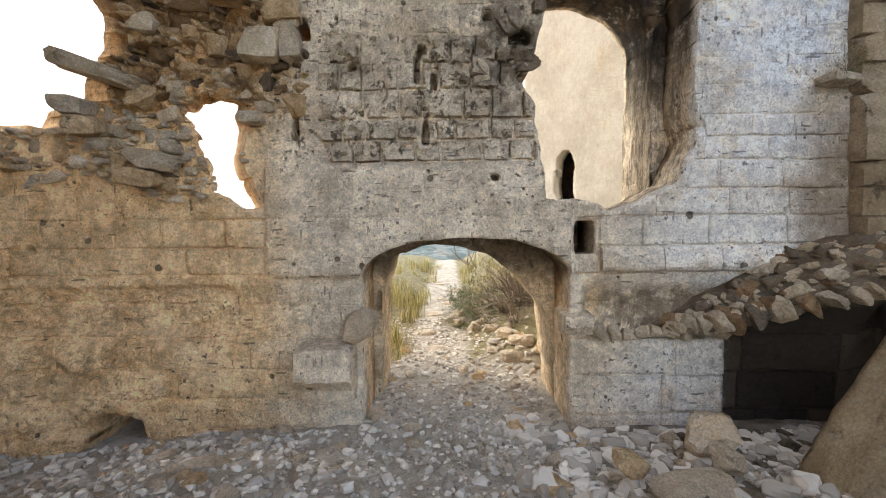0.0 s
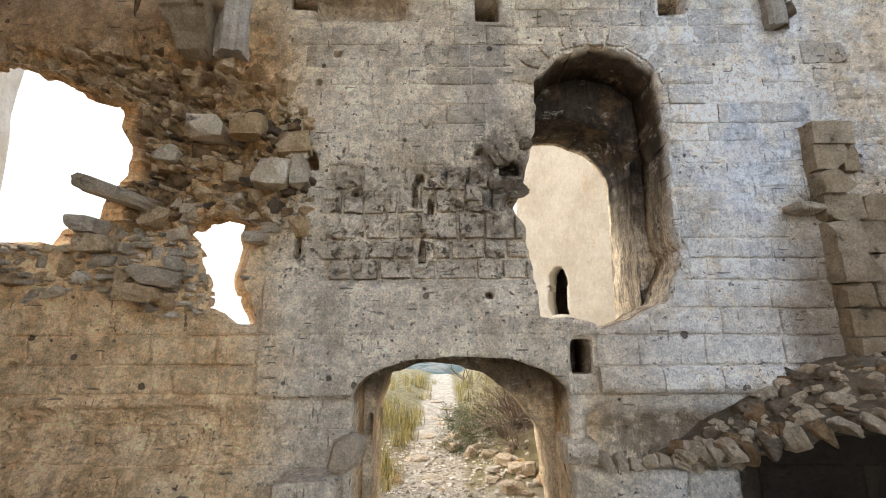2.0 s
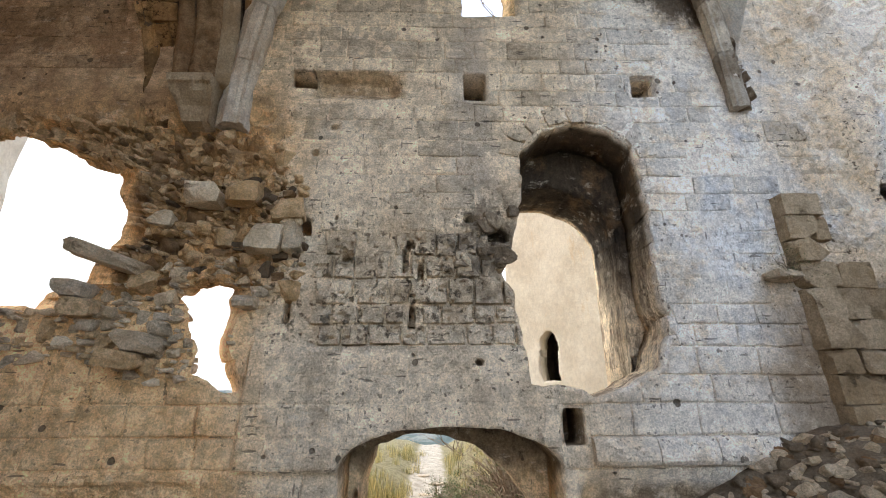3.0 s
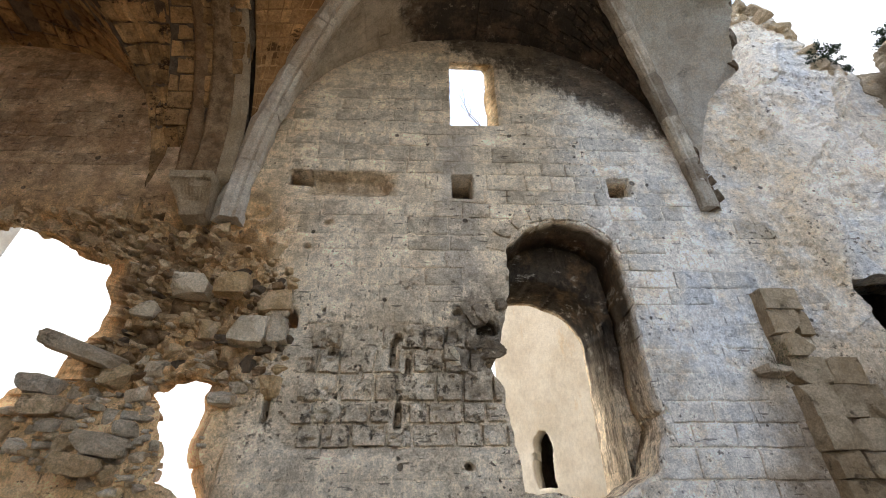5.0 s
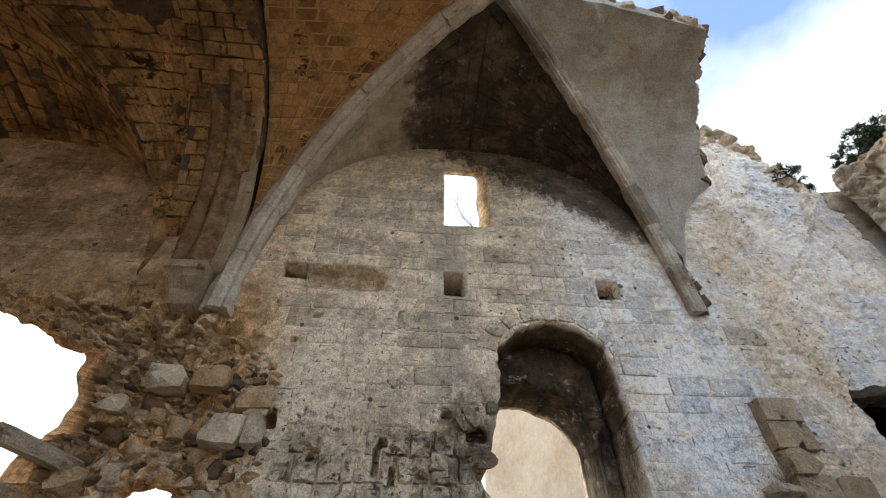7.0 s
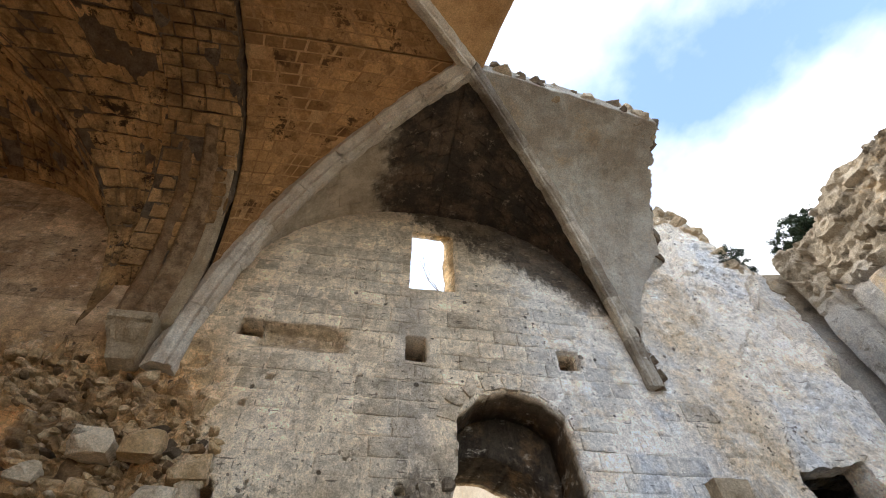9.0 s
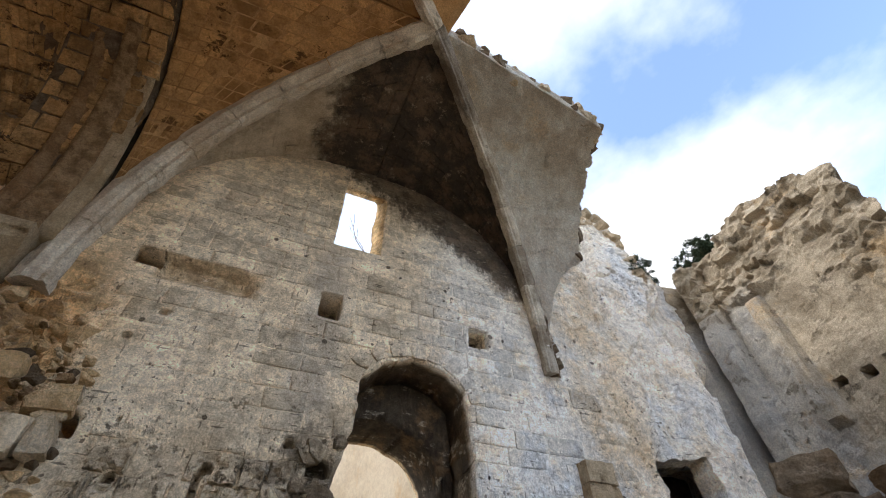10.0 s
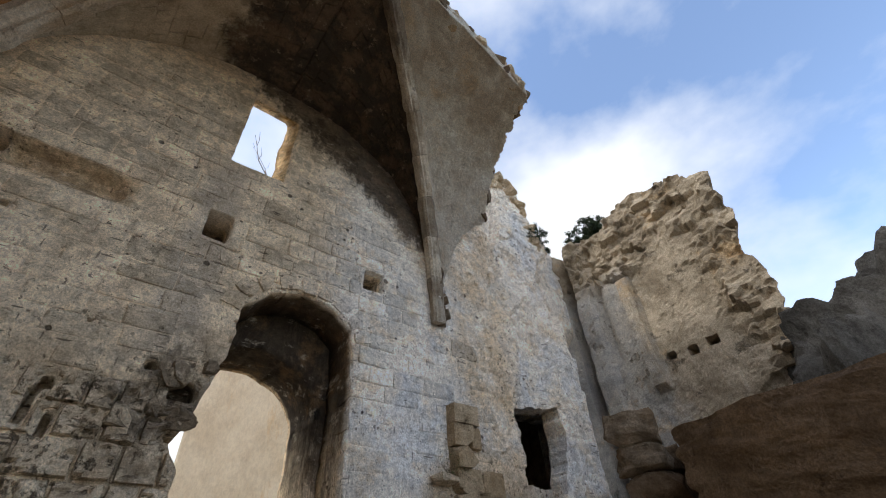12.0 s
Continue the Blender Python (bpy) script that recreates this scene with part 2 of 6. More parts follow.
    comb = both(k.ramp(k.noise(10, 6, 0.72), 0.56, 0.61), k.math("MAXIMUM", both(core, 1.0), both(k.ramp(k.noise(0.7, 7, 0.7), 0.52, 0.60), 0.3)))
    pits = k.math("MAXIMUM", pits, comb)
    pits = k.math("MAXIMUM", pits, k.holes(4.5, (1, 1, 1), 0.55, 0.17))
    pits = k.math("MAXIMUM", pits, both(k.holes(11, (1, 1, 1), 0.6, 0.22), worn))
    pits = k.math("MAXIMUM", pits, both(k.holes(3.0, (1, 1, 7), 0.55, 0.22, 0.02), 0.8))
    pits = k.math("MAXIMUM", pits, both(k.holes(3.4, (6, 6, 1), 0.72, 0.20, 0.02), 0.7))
    col = lay_tone(col, pits, 0.82, (0.085, 0.062, 0.043))
    col = lay_tone(col, shade_soot, 0.99, (0.026, 0.02, 0.016))
    # grain, and each stone a tone of its own
    col = k.mix(1.0, col, k.ramp(grit, 0.34, 0.66, 0.74, 1.25), "MULTIPLY")
    col = k.mix(1.0, col, k.ramp(crust, 0.42, 0.56, 0.80, 1.10), "MULTIPLY")
    col = k.mix(1.0, col, k.ramp(k.noise(1.0, 8, 0.7, stretch=(0.9, 0.9, 2.4)), 0.38, 0.62, 0.88, 1.12), "MULTIPLY")
    col = k.mix(1.0, col, k.ramp(geo.outputs["Random Per Island"], 0.0, 1.0, 0.78, 1.14), "MULTIPLY")
    col = k.mix(k.ramp(k.obj_random(), 0.0, 1.0, 0.0, 0.18), col, (0.34, 0.255, 0.165))
    col = k.mix(1.0, col, (1.08, 1.05, 1.01), "MULTIPLY")
    col = lay_tone(col, west, 0.8, k.mix(1.0, col, (1.08, 1.0, 0.88), "MULTIPLY"))
    hewn = both(k.ramp(x, -0.9, -1.6), k.ramp(z, 1.5, 1.3))
    h = k.math("ADD", k.math("MULTIPLY", mid, 0.5), k.math("MULTIPLY", crust, 0.45))
    h = k.math("ADD", h, k.math("MULTIPLY", grit, 0.12))
    h = k.math("ADD", h, k.math("MULTIPLY", hewn, k.math("MULTIPLY", k.noise(7, 7, 0.7), 0.9)))
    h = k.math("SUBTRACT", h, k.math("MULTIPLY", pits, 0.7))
    return k.finish(col, h, 1.0, 0.06)


def rubble_material(name, dark, light, dirt, scale=5.0, bump=0.03):
    k = node_kit(name)
    a, b = k.noise(scale, 11, 0.76), k.noise(scale * 8, 7, 0.8)
    col = k.mix(k.ramp(a, 0.36, 0.64), dark, light)
    col = k.mix(k.math("MULTIPLY", k.ramp(k.noise(scale * 0.4, 10, 0.75), 0.5, 0.64), 0.7), col, dirt)
    col = k.mix(k.ramp(b, 0.56, 0.66, 0.0, 0.35 if max(light) < 0.9 else 0.2), col, tuple(c * 0.4 for c in dark))
    rnd = k.obj_random()
    col = k.mix(k.ramp(rnd, 0.0, 1.0, 0.0, 0.45), col, dirt)
    h = k.math("ADD", a, k.math("MULTIPLY", b, 0.5))
    cracks = k.ramp(k.noise(scale * 2.6, 8, 0.78), 0.585, 0.65)
    col = k.mix(k.math("MULTIPLY", cracks, 0.45 if max(light) < 0.9 else 0.2), col, tuple(c * 0.35 for c in dark))
    h = k.math("SUBTRACT", h, k.math("MULTIPLY", cracks, 0.6))
    grit = k.noise(46, 6, 0.85)
    col = k.mix(1.0, col, k.ramp(grit, 0.34, 0.66, 0.74, 1.26), "MULTIPLY")
    h = k.math("ADD", h, k.math("MULTIPLY", grit, 0.12))
    return k.finish(col, h, 1.0, bump * 1.4)


def isle_material(name, dark, light, deep, scale=4.0):
    """Stones joined into one mesh, each with its own tone."""
    k = node_kit(name)
    geo = k.nt.nodes.new("ShaderNodeNewGeometry")
    a, b = k.noise(scale, 7, 0.7), k.noise(scale * 9, 5, 0.7)
    col = k.mix(k.ramp(k.noise(2.0, 9, 0.75), 0.36, 0.64), dark, light)
    col = k.mix(1.0, col, k.ramp(geo.outputs["Random Per Island"], 0.0, 1.0, 0.82, 1.15), "MULTIPLY")
    col = k.mix(k.ramp(a, 0.50, 0.68, 0.0, 0.8), col, deep)
    col = k.mix(k.ramp(b, 0.55, 0.7, 0.0, 0.6), col, deep)
    grit = k.noise(30, 7, 0.85)
    col = k.mix(1.0, col, k.ramp(grit, 0.34, 0.66, 0.78, 1.24), "MULTIPLY")
    gash = k.ramp(k.noise(2.3, 9, 0.78, stretch=(1, 1, 1.6)), 0.555, 0.60, 0.0, 0.95)
    col = k.mix(gash, col, tuple(c * 0.4 for c in deep))
    smoke = k.ramp(k.noise(1.1, 8, 0.72), 0.45, 0.58, 0.0, 0.7)
    col = k.mix(smoke, col, deep)
    return k.finish(col, k.math("ADD", a, k.math("MULTIPLY", b, 0.6)), 1.0, 0.05)


RUBBLE_ISLE = isle_material("vault_stone", (0.44, 0.245, 0.095), (0.70, 0.43, 0.19), (0.12, 0.065, 0.027))
BROWN_ISLE = isle_material("web_plaster", (0.46, 0.245, 0.088), (0.66, 0.385, 0.16), (0.22, 0.108, 0.04), 2.0)


def sooty_web_material():
    """Pale coursed vault stones west of the window, black with old smoke towards the crown and the east."""
    k = node_kit("sooty_web")
    geo = k.nt.nodes.new("ShaderNodeNewGeometry")
    x, z = k.axis(0), k.axis(2)
    a, b, grit = k.noise(2.6, 10, 0.74), k.noise(9, 9, 0.78), k.noise(46, 6, 0.85)
    col = k.mix(k.ramp(a, 0.38, 0.62), (0.46, 0.37, 0.255), (0.72, 0.61, 0.46))
    col = k.mix(k.ramp(geo.outputs["Random Per Island"], 0.0, 1.0, 0.0, 0.3), col, (0.36, 0.27, 0.175))
    edge = k.math("ADD", k.math("ADD", x, k.math("MULTIPLY", k.math("SUBTRACT", z, 8.2), 0.25)), k.math("MULTIPLY", k.math("SUBTRACT", k.noise(1.9, 10, 0.75), 0.5), 2.0))
    soot = k.ramp(edge, -0.55, 0.0)
    black = k.mix(k.ramp(k.noise(2.2, 10, 0.76), 0.44, 0.62), (0.024, 0.018, 0.014), (0.125, 0.083, 0.052))
    black = k.mix(k.ramp(k.noise(5, 9, 0.78), 0.57, 0.64, 0.0, 0.8), black, (0.30, 0.225, 0.155))
    col = k.mix(k.math("MULTIPLY", soot, 0.94), col, black)
    col = k.mix(1.0, col, k.ramp(grit, 0.34, 0.66, 0.78, 1.22), "MULTIPLY")
    return k.finish(col, k.math("ADD", a, k.math("MULTIPLY", b, 0.6)), 1.0, 0.05)


SOOTY_WEB = sooty_web_material()
WALL = stone_wall_material()
RUBBLE = rubble_material("rubble_stone", (0.44, 0.28, 0.13), (0.92, 0.67, 0.39), (0.66, 0.42, 0.19))
GREY_STONE = rubble_material("grey_stone", (0.46, 0.36, 0.245), (0.86, 0.71, 0.52), (0.70, 0.51, 0.31))
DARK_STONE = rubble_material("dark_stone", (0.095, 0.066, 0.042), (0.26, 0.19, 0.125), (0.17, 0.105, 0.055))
BROWN_WEB = rubble_material("brown_plaster", (0.38, 0.20, 0.075), (0.64, 0.385, 0.17), (0.22, 0.11, 0.042), 1.1, 0.012)
BROWN_STONE = rubble_material("brown_stone", (0.16, 0.095, 0.045), (0.48, 0.315, 0.165), (0.27, 0.14, 0.06))
TAN_STONE = rubble_material("tan_stone", (0.54, 0.415, 0.26), (0.88, 0.73, 0.53), (0.70, 0.49, 0.27), 1.4, 0.03)
BOULDER_STONE = rubble_material("smooth_boulder", (0.36, 0.27, 0.16), (0.74, 0.58, 0.37), (0.50, 0.34, 0.17), 1.6, 0.06)
# near-black, its colour standing in for shade under and behind things
SHADE_STONE = rubble_material("shade_stone", (0.022, 0.016, 0.012), (0.085, 0.06, 0.042), (0.06, 0.036, 0.02), 2.2)
RIB = rubble_material("rib_stone", (0.56, 0.47, 0.36), (0.89, 0.79, 0.64), (0.52, 0.38, 0.24), 2.2, 0.03)
SOOTY_RIB = rubble_material("sooty_rib_stone", (0.34, 0.27, 0.19), (0.80, 0.71, 0.57), (0.12, 0.085, 0.058), 1.6, 0.03)
CLIFF = rubble_material("weathered_masonry", (0.48, 0.37, 0.24), (0.88, 0.73, 0.53), (0.72, 0.52, 0.30), 2.4, 0.05)
WEB_STONE = rubble_material("pale_web_stone", (0.70, 0.58, 0.44), (0.97, 0.90, 0.78), (0.88, 0.68, 0.44), 1.6, 0.12)


def east_material():
    """Pale masonry with bluish plaster sheets to the north, tan core and ochre crown, crossed by cracks."""
    k = node_kit("east_masonry")
    y, z = k.axis(1), k.axis(2)
    a, b, grit = k.noise(1.5, 11, 0.75), k.noise(7, 9, 0.8), k.noise(40, 6, 0.85)
    col = k.mix(k.ramp(a, 0.36, 0.64), (0.31, 0.25, 0.175), (0.58, 0.485, 0.36))
    sheet = k.math("MULTIPLY", k.ramp(k.math("ADD", y, k.math("MULTIPLY", k.math("SUBTRACT", k.noise(0.9, 8, 0.7), 0.5), 2.0)), -1.5, -0.9), k.ramp(z, 7.6, 6.8))
    col = k.mix(k.math("MULTIPLY", sheet, 0.8), col, k.mix(k.ramp(k.noise(1.3, 10, 0.75), 0.42, 0.58), (0.40, 0.40, 0.40), (0.63, 0.60, 0.545)))
    col = k.mix(k.math("MULTIPLY", k.ramp(k.noise(0.8, 9, 0.74), 0.55, 0.66), 0.6), col, (0.62, 0.43, 0.23))
    crack = k.ramp(k.noise(2.6, 9, 0.8), 0.575, 0.615)
    col = k.mix(k.math("MULTIPLY", crack, 0.55), col, (0.17, 0.135, 0.10))
    col = k.mix(1.0, col, k.ramp(grit, 0.34, 0.66, 0.72, 1.28), "MULTIPLY")
    h = k.math("SUBTRACT", k.math("ADD", a, k.math("MULTIPLY", b, 0.6)), k.math("MULTIPLY", crack, 0.5))
    return k.finish(col, h, 1.0, 0.08)


EAST_STONE = east_material()
SHAFT = rubble_material("pilaster_stone", (0.32, 0.235, 0.14), (0.64, 0.50, 0.33), (0.42, 0.29, 0.155), 2.0, 0.04)
FALLEN = rubble_material("fallen_brown_stone", (0.04, 0.03, 0.022), (0.25, 0.17, 0.105), (0.36, 0.215, 0.105), 2.2, 0.10)
ROCK = rubble_material("grey_rock", (0.06, 0.056, 0.052), (0.24, 0.228, 0.21), (0.12, 0.11, 0.095), 1.5, 0.10)
DULL_STONE = rubble_material("dull_brown_stone", (0.13, 0.098, 0.065), (0.36, 0.285, 0.20), (0.22, 0.145, 0.08))


def outer_material():
    """Cream rendered masonry with fine upright streaks and ochre runs."""
    k = node_kit("sunlit_masonry")
    col = k.mix(k.ramp(k.noise(1.1, 10, 0.74), 0.36, 0.64), (0.74, 0.655, 0.52), (0.90, 0.83, 0.70))
    col = k.mix(k.ramp(k.noise(2.2, 10, 0.76, stretch=(1.6, 1.6, 0.35)), 0.57, 0.66, 0.0, 0.5), col, (0.76, 0.58, 0.34))
    tooth = k.noise(14, 8, 0.8, stretch=(1.3, 1.3, 0.8))
    col = k.mix(1.0, col, k.ramp(tooth, 0.36, 0.62, 0.90, 1.06), "MULTIPLY")
    return k.finish(col, k.math("ADD", tooth, k.noise(40, 4, 0.8)), 1.0, 0.015)


OUTER = outer_material()


def ground_material():
    """Pale gravel, turning to soil and straw outside the gate and to scrubby hillside far off."""
    k = node_kit("ground_gravel")
    x, y = k.axis(0), k.axis(1)
    a, b, c = k.noise(3.5, 8, 0.7), k.noise(30, 5, 0.7), k.noise(85, 3, 0.6)
    col = k.mix(k.ramp(a, 0.35, 0.65), (0.44, 0.37, 0.285), (0.72, 0.625, 0.50))
    earth = k.ramp(k.math("ADD", x, k.math("MULTIPLY", k.noise(1.2, 6), 1.2)), 1.3, 2.4, 0.0, 0.8)
    col = k.mix(earth, col, k.mix(k.ramp(a, 0.38, 0.62), (0.16, 0.12, 0.085), (0.36, 0.285, 0.205)))
    col = k.mix(k.ramp(b, 0.36, 0.64, 0.0, 0.8), col, (0.62, 0.58, 0.52), "OVERLAY")
    col = k.mix(k.ramp(c, 0.55, 0.68, 0.0, 0.7), col, (0.15, 0.125, 0.10))
    off = k.math("ABSOLUTE", k.math("ADD", x, 0.25), 0)
    soil = k.math("MULTIPLY", k.ramp(y, 1.6, 2.4), k.ramp(k.math("ADD", off, k.math("MULTIPLY", k.noise(2.5, 5), 0.5)), 0.62, 0.85))
    straw = k.mix(k.ramp(k.noise(5, 6), 0.4, 0.6), (0.24, 0.19, 0.09), (0.36, 0.30, 0.15))
    col = k.mix(soil, col, straw)
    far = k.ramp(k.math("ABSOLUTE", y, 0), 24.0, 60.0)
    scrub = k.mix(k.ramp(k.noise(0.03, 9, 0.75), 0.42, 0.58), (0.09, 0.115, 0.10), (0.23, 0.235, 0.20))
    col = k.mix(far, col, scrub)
    h = k.math("ADD", k.math("MULTIPLY", a, 0.4), k.math("ADD", b, k.math("MULTIPLY", c, 0.5)))
    return k.finish(col, h, 1.0, 0.045)


GROUND = ground_material()


def foliage_material(name, dark, light):
    k = node_kit(name, 0.75)
    geo = k.nt.nodes.new("ShaderNodeNewGeometry")
    col = k.mix(geo.outputs["Random Per Island"], dark, light)
    return k.finish(col)


GRASS = foliage_material("dry_grass", (0.14, 0.16, 0.045), (0.84, 0.66, 0.30))
LEAF = foliage_material("juniper_leaf", (0.012, 0.022, 0.010), (0.045, 0.065, 0.028))
GREEN = foliage_material("shrub_leaf", (0.06, 0.09, 0.03), (0.17, 0.20, 0.085))
TWIG = foliage_material("dead_twig", (0.16, 0.11, 0.07), (0.34, 0.26, 0.18))


# ------------------------------------------------------------ mesh helpers
def mesh_object(name, verts, faces, material, parent=None, smooth=False, label=""):
    me = bpy.data.meshes.new(name)
    me.from_pydata([tuple(v) for v in verts], [], faces)
    me.materials.append(material)
    if smooth:
        me.shade_smooth()
    ob = new(name, me)
    if parent is not None:
        ob.parent = parent
    if label:
        ob["label"] = label
    return ob


def part(name, bm, material, parent, label="", smooth=False):
    me = bpy.data.meshes.new(name)
    bm.to_mesh(me)
    bm.free()
    me.materials.append(material)
    if smooth:
        me.shade_smooth()
    ob = new(name, me)
    ob.parent = parent
    if label:
        ob["label"] = label
    return ob


def hash_noise(x, z, seed=0):
    """Smooth value noise on a plane, about -1 to 1."""
    xi, zi = np.floor(x).astype(int), np.floor(z).astype(int)
    fx, fz = x - xi, z - zi
    fx, fz = fx * fx * (3 - 2 * fx), fz * fz * (3 - 2 * fz)

    def h(a, b):
        n = (a * 374761393 + b * 668265263 + seed * 974711) & 0x7FFFFFFF
        n = ((n ^ (n >> 13)) * 1274126177) & 0x7FFFFFFF
        return ((n ^ (n >> 16)) & 0xFFFF) / 32767.5 - 1.0
    return (h(xi, zi) * (1 - fx) + h(xi + 1, zi) * fx) * (1 - fz) + (h(xi, zi + 1) * (1 - fx) + h(xi + 1, zi + 1) * fx) * fz


def fbm(x, z, seed=0, octaves=4):
    total, amp, f = 0.0, 1.0, 1.0
    for i in range(octaves):
        total = total + amp * hash_noise(x * f, z * f, seed + i * 17)
        amp, f = amp * 0.5, f * 2.03
    return total / 1.8


def facets(px, pz, seed=0, squash=1.0):
    """Angular broken blocks: each cell has its own height and tilt. Returns about -1 to 1."""
    qz = pz * squash
    ci, cj = np.floor(px), np.floor(qz)
    best, out = np.full(px.shape, 1e9), np.zeros(px.shape)

    def rnd(i, j, s):
        v = np.sin(i * 127.1 + j * 311.7 + s * 74.7 + seed * 19.3) * 43758.5453
        return v - np.floor(v)
    for di in (-1, 0, 1):
        for dj in (-1, 0, 1):
            i, j = ci + di, cj + dj
            ox, oz = px - (i + rnd(i, j, 1)), qz - (j + rnd(i, j, 2))
            d = np.abs(ox) + np.abs(oz) + 0.3 * np.sqrt(ox * ox + oz * oz)
            h = 1.4 * (rnd(i, j, 3) - 0.5) + 1.1 * (rnd(i, j, 4) - 0.5) * ox + 1.3 * (rnd(i, j, 5) - 0.5) * oz
            closer = d < best
            out, best = np.where(closer, h, out), np.minimum(d, best)
    return out


def polygon_distance(px, pz, poly):
    """Signed distance to a closed outline: minus inside."""
    d = np.full(px.shape, 1e9)
    inside = np.zeros(px.shape, bool)
    n = len(poly)
    for i in range(n):
        (ax, az), (bx, bz) = poly[i], poly[(i + 1) % n]
        ex, ez = bx - ax, bz - az
        t = np.clip(((px - ax) * ex + (pz - az) * ez) / (ex * ex + ez * ez + 1e-12), 0, 1)
        d = np.minimum(d, np.hypot(px - ax - t * ex, pz - az - t * ez))
        cross = ((az > pz) != (bz > pz)) & (px < ex * (pz - az) / (ez if ez else 1e-12) + ax)
        inside ^= cross
    return np.where(inside, -d, d)


def arch_outline(x0, x1, base, spring, crown, steps=14):
    pts = [(x0, base), (x0, spring)]
    cx, rx, rz = (x0 + x1) / 2, (x1 - x0) / 2, crown - spring
    pts += [(cx - rx * math.cos(math.pi * i / steps), spring + rz * math.sin(math.pi * i / steps)) for i in range(1, steps)]
    return pts + [(x1, spring), (x1, base)]


def box_outline(x0, x1, z0, z1):
    return [(x0, z0), (x0, z1), (x1, z1), (x1, z0)]


def wall_sheet(name, x0, x1, z0, z1, cell, holes, front, back, material, splay=None, crisp=None):
    """A thick wall between front and back with ragged openings. holes: (outline, raggedness)."""
    nx, nz = int((x1 - x0) / cell) + 1, int((z1 - z0) / cell) + 1
    gx, gz = np.meshgrid(np.linspace(x0, x1, nx), np.linspace(z0, z1, nz))

    def field(px, pz):
        d = np.full(px.shape, 1e9)
        for i, (poly, rag) in enumerate(holes):
            h = polygon_distance(px, pz, poly)
            if rag:
                h = h + rag * (fbm(px * 5.5, pz * 5.5, 5 + i, 3))
            d = np.minimum(d, h)
        return d
    d = field(gx, gz)
    e = cell * 0.25
    dx, dz = (field(gx + e, gz) - d) / e, (field(gx, gz + e) - d) / e
    near = np.abs(d) < cell * 0.72
    length = np.maximum(dx * dx + dz * dz, 0.2)
    sx, sz = np.where(near, -d * dx / length, 0), np.where(near, -d * dz / length, 0)
    lim = cell * 0.7
    px, pz = gx + np.clip(sx, -lim, lim), gz + np.clip(sz, -lim, lim)
    ok = (d > 0) | near
    keep = ok[:-1, :-1] & ok[1:, :-1] & ok[:-1, 1:] & ok[1:, 1:]
    mid = (d[:-1, :-1] + d[1:, :-1] + d[:-1, 1:] + d[1:, 1:]) / 4
    keep &= mid > 0
    fy, by = front(px, pz), back(px, pz)
    bx, bz = splay(px, pz) if splay else (px, pz)
    n = nx * nz
    verts = np.concatenate([np.stack([px, fy, pz], -1).reshape(-1, 3), np.stack([bx, by, bz], -1).reshape(-1, 3)])
    faces = []
    idx = np.arange(n).reshape(nz, nx)
    js, is_ = np.nonzero(keep)
    pad = np.pad(keep, 1)
    for j, i in zip(js.tolist(), is_.tolist()):
        a, b, c, q = int(idx[j, i]), int(idx[j, i + 1]), int(idx[j + 1, i + 1]), int(idx[j + 1, i])
        faces.append((a, b, c, q))
        faces.append((a + n, q + n, c + n, b + n))
        for (u, v), (dj, di) in (((a, b), (0, 1)), ((b, c), (1, 2)), ((c, q), (2, 1)), ((q, a), (1, 0))):
            if not pad[j + dj, i + di]:
                faces.append((v, u, u + n, v + n))
    used = np.zeros(len(verts), bool)
    for f in faces:
        for v in f:
            used[v] = True
    remap = np.cumsum(used) - 1
    verts = verts[used]
    faces = [tuple(int(remap[v]) for v in f) for f in faces]
    ob = mesh_object(name, verts.tolist(), faces, material, smooth=True)
    if crisp is not None:
        me = ob.data
        cx = np.zeros(len(me.polygons) * 3)
        me.polygons.foreach_get("center", cx)
        cx = cx.reshape(-1, 3)
        me.polygons.foreach_set("use_smooth", (cx[:, 0] < crisp) & ~((cx[:, 0] < -1.6) & (cx[:, 2] > 2.3) & (cx[:, 2] < 5.3)))
    return ob


def smooth_step(v, a, b):
    t = np.clip((v - a) / (b - a), 0, 1)
    return t * t * (3 - 2 * t)


# ------------------------------------------------------------ the ruined north wall
PASSAGE = arch_outline(-0.93, 1.08, -0.9, 1.50, 1.84)
PASSAGE_BACK = [(-0.88, -0.9), (-0.84, 1.2), (-0.72, 1.62), (-0.2, 1.76), (0.32, 1.65), (0.72, 1.35), (1.0, 0.95), (1.09, 0.2), (1.12, -0.9)]
TALL = [(0.84, 2.2), (0.80, 2.6), (0.74, 3.1), (0.65, 3.29), (0.65, 3.38), (0.72, 3.46), (0.80, 3.8), (0.86, 4.1), (0.90, 4.72), (1.14, 5.01),
        (1.55, 5.12), (1.98, 5.02), (2.21, 4.80), (2.24, 4.2), (2.23, 3.0), (2.3, 2.82), (2.13, 2.36), (1.62, 2.12), (1.45, 2.07), (1.29, 2.17)]
TALL_BACK = arch_outline(0.4, 2.11, 2.05, 3.95, 4.6)
WINDOW = box_outline(0.27, 1.00, 6.73, 8.15)
BIG_GAP = [(-7.0, 5.1), (-4.85, 4.93), (-4.39, 4.87), (-4.03, 4.68), (-3.65, 4.48), (-3.38, 4.45), (-3.32, 4.17), (-3.2, 3.97), (-3.21, 3.65),
           (-3.35, 3.45), (-3.4, 3.2), (-3.75, 3.1), (-3.82, 2.95), (-4.4, 2.95), (-7.0, 3.2)]
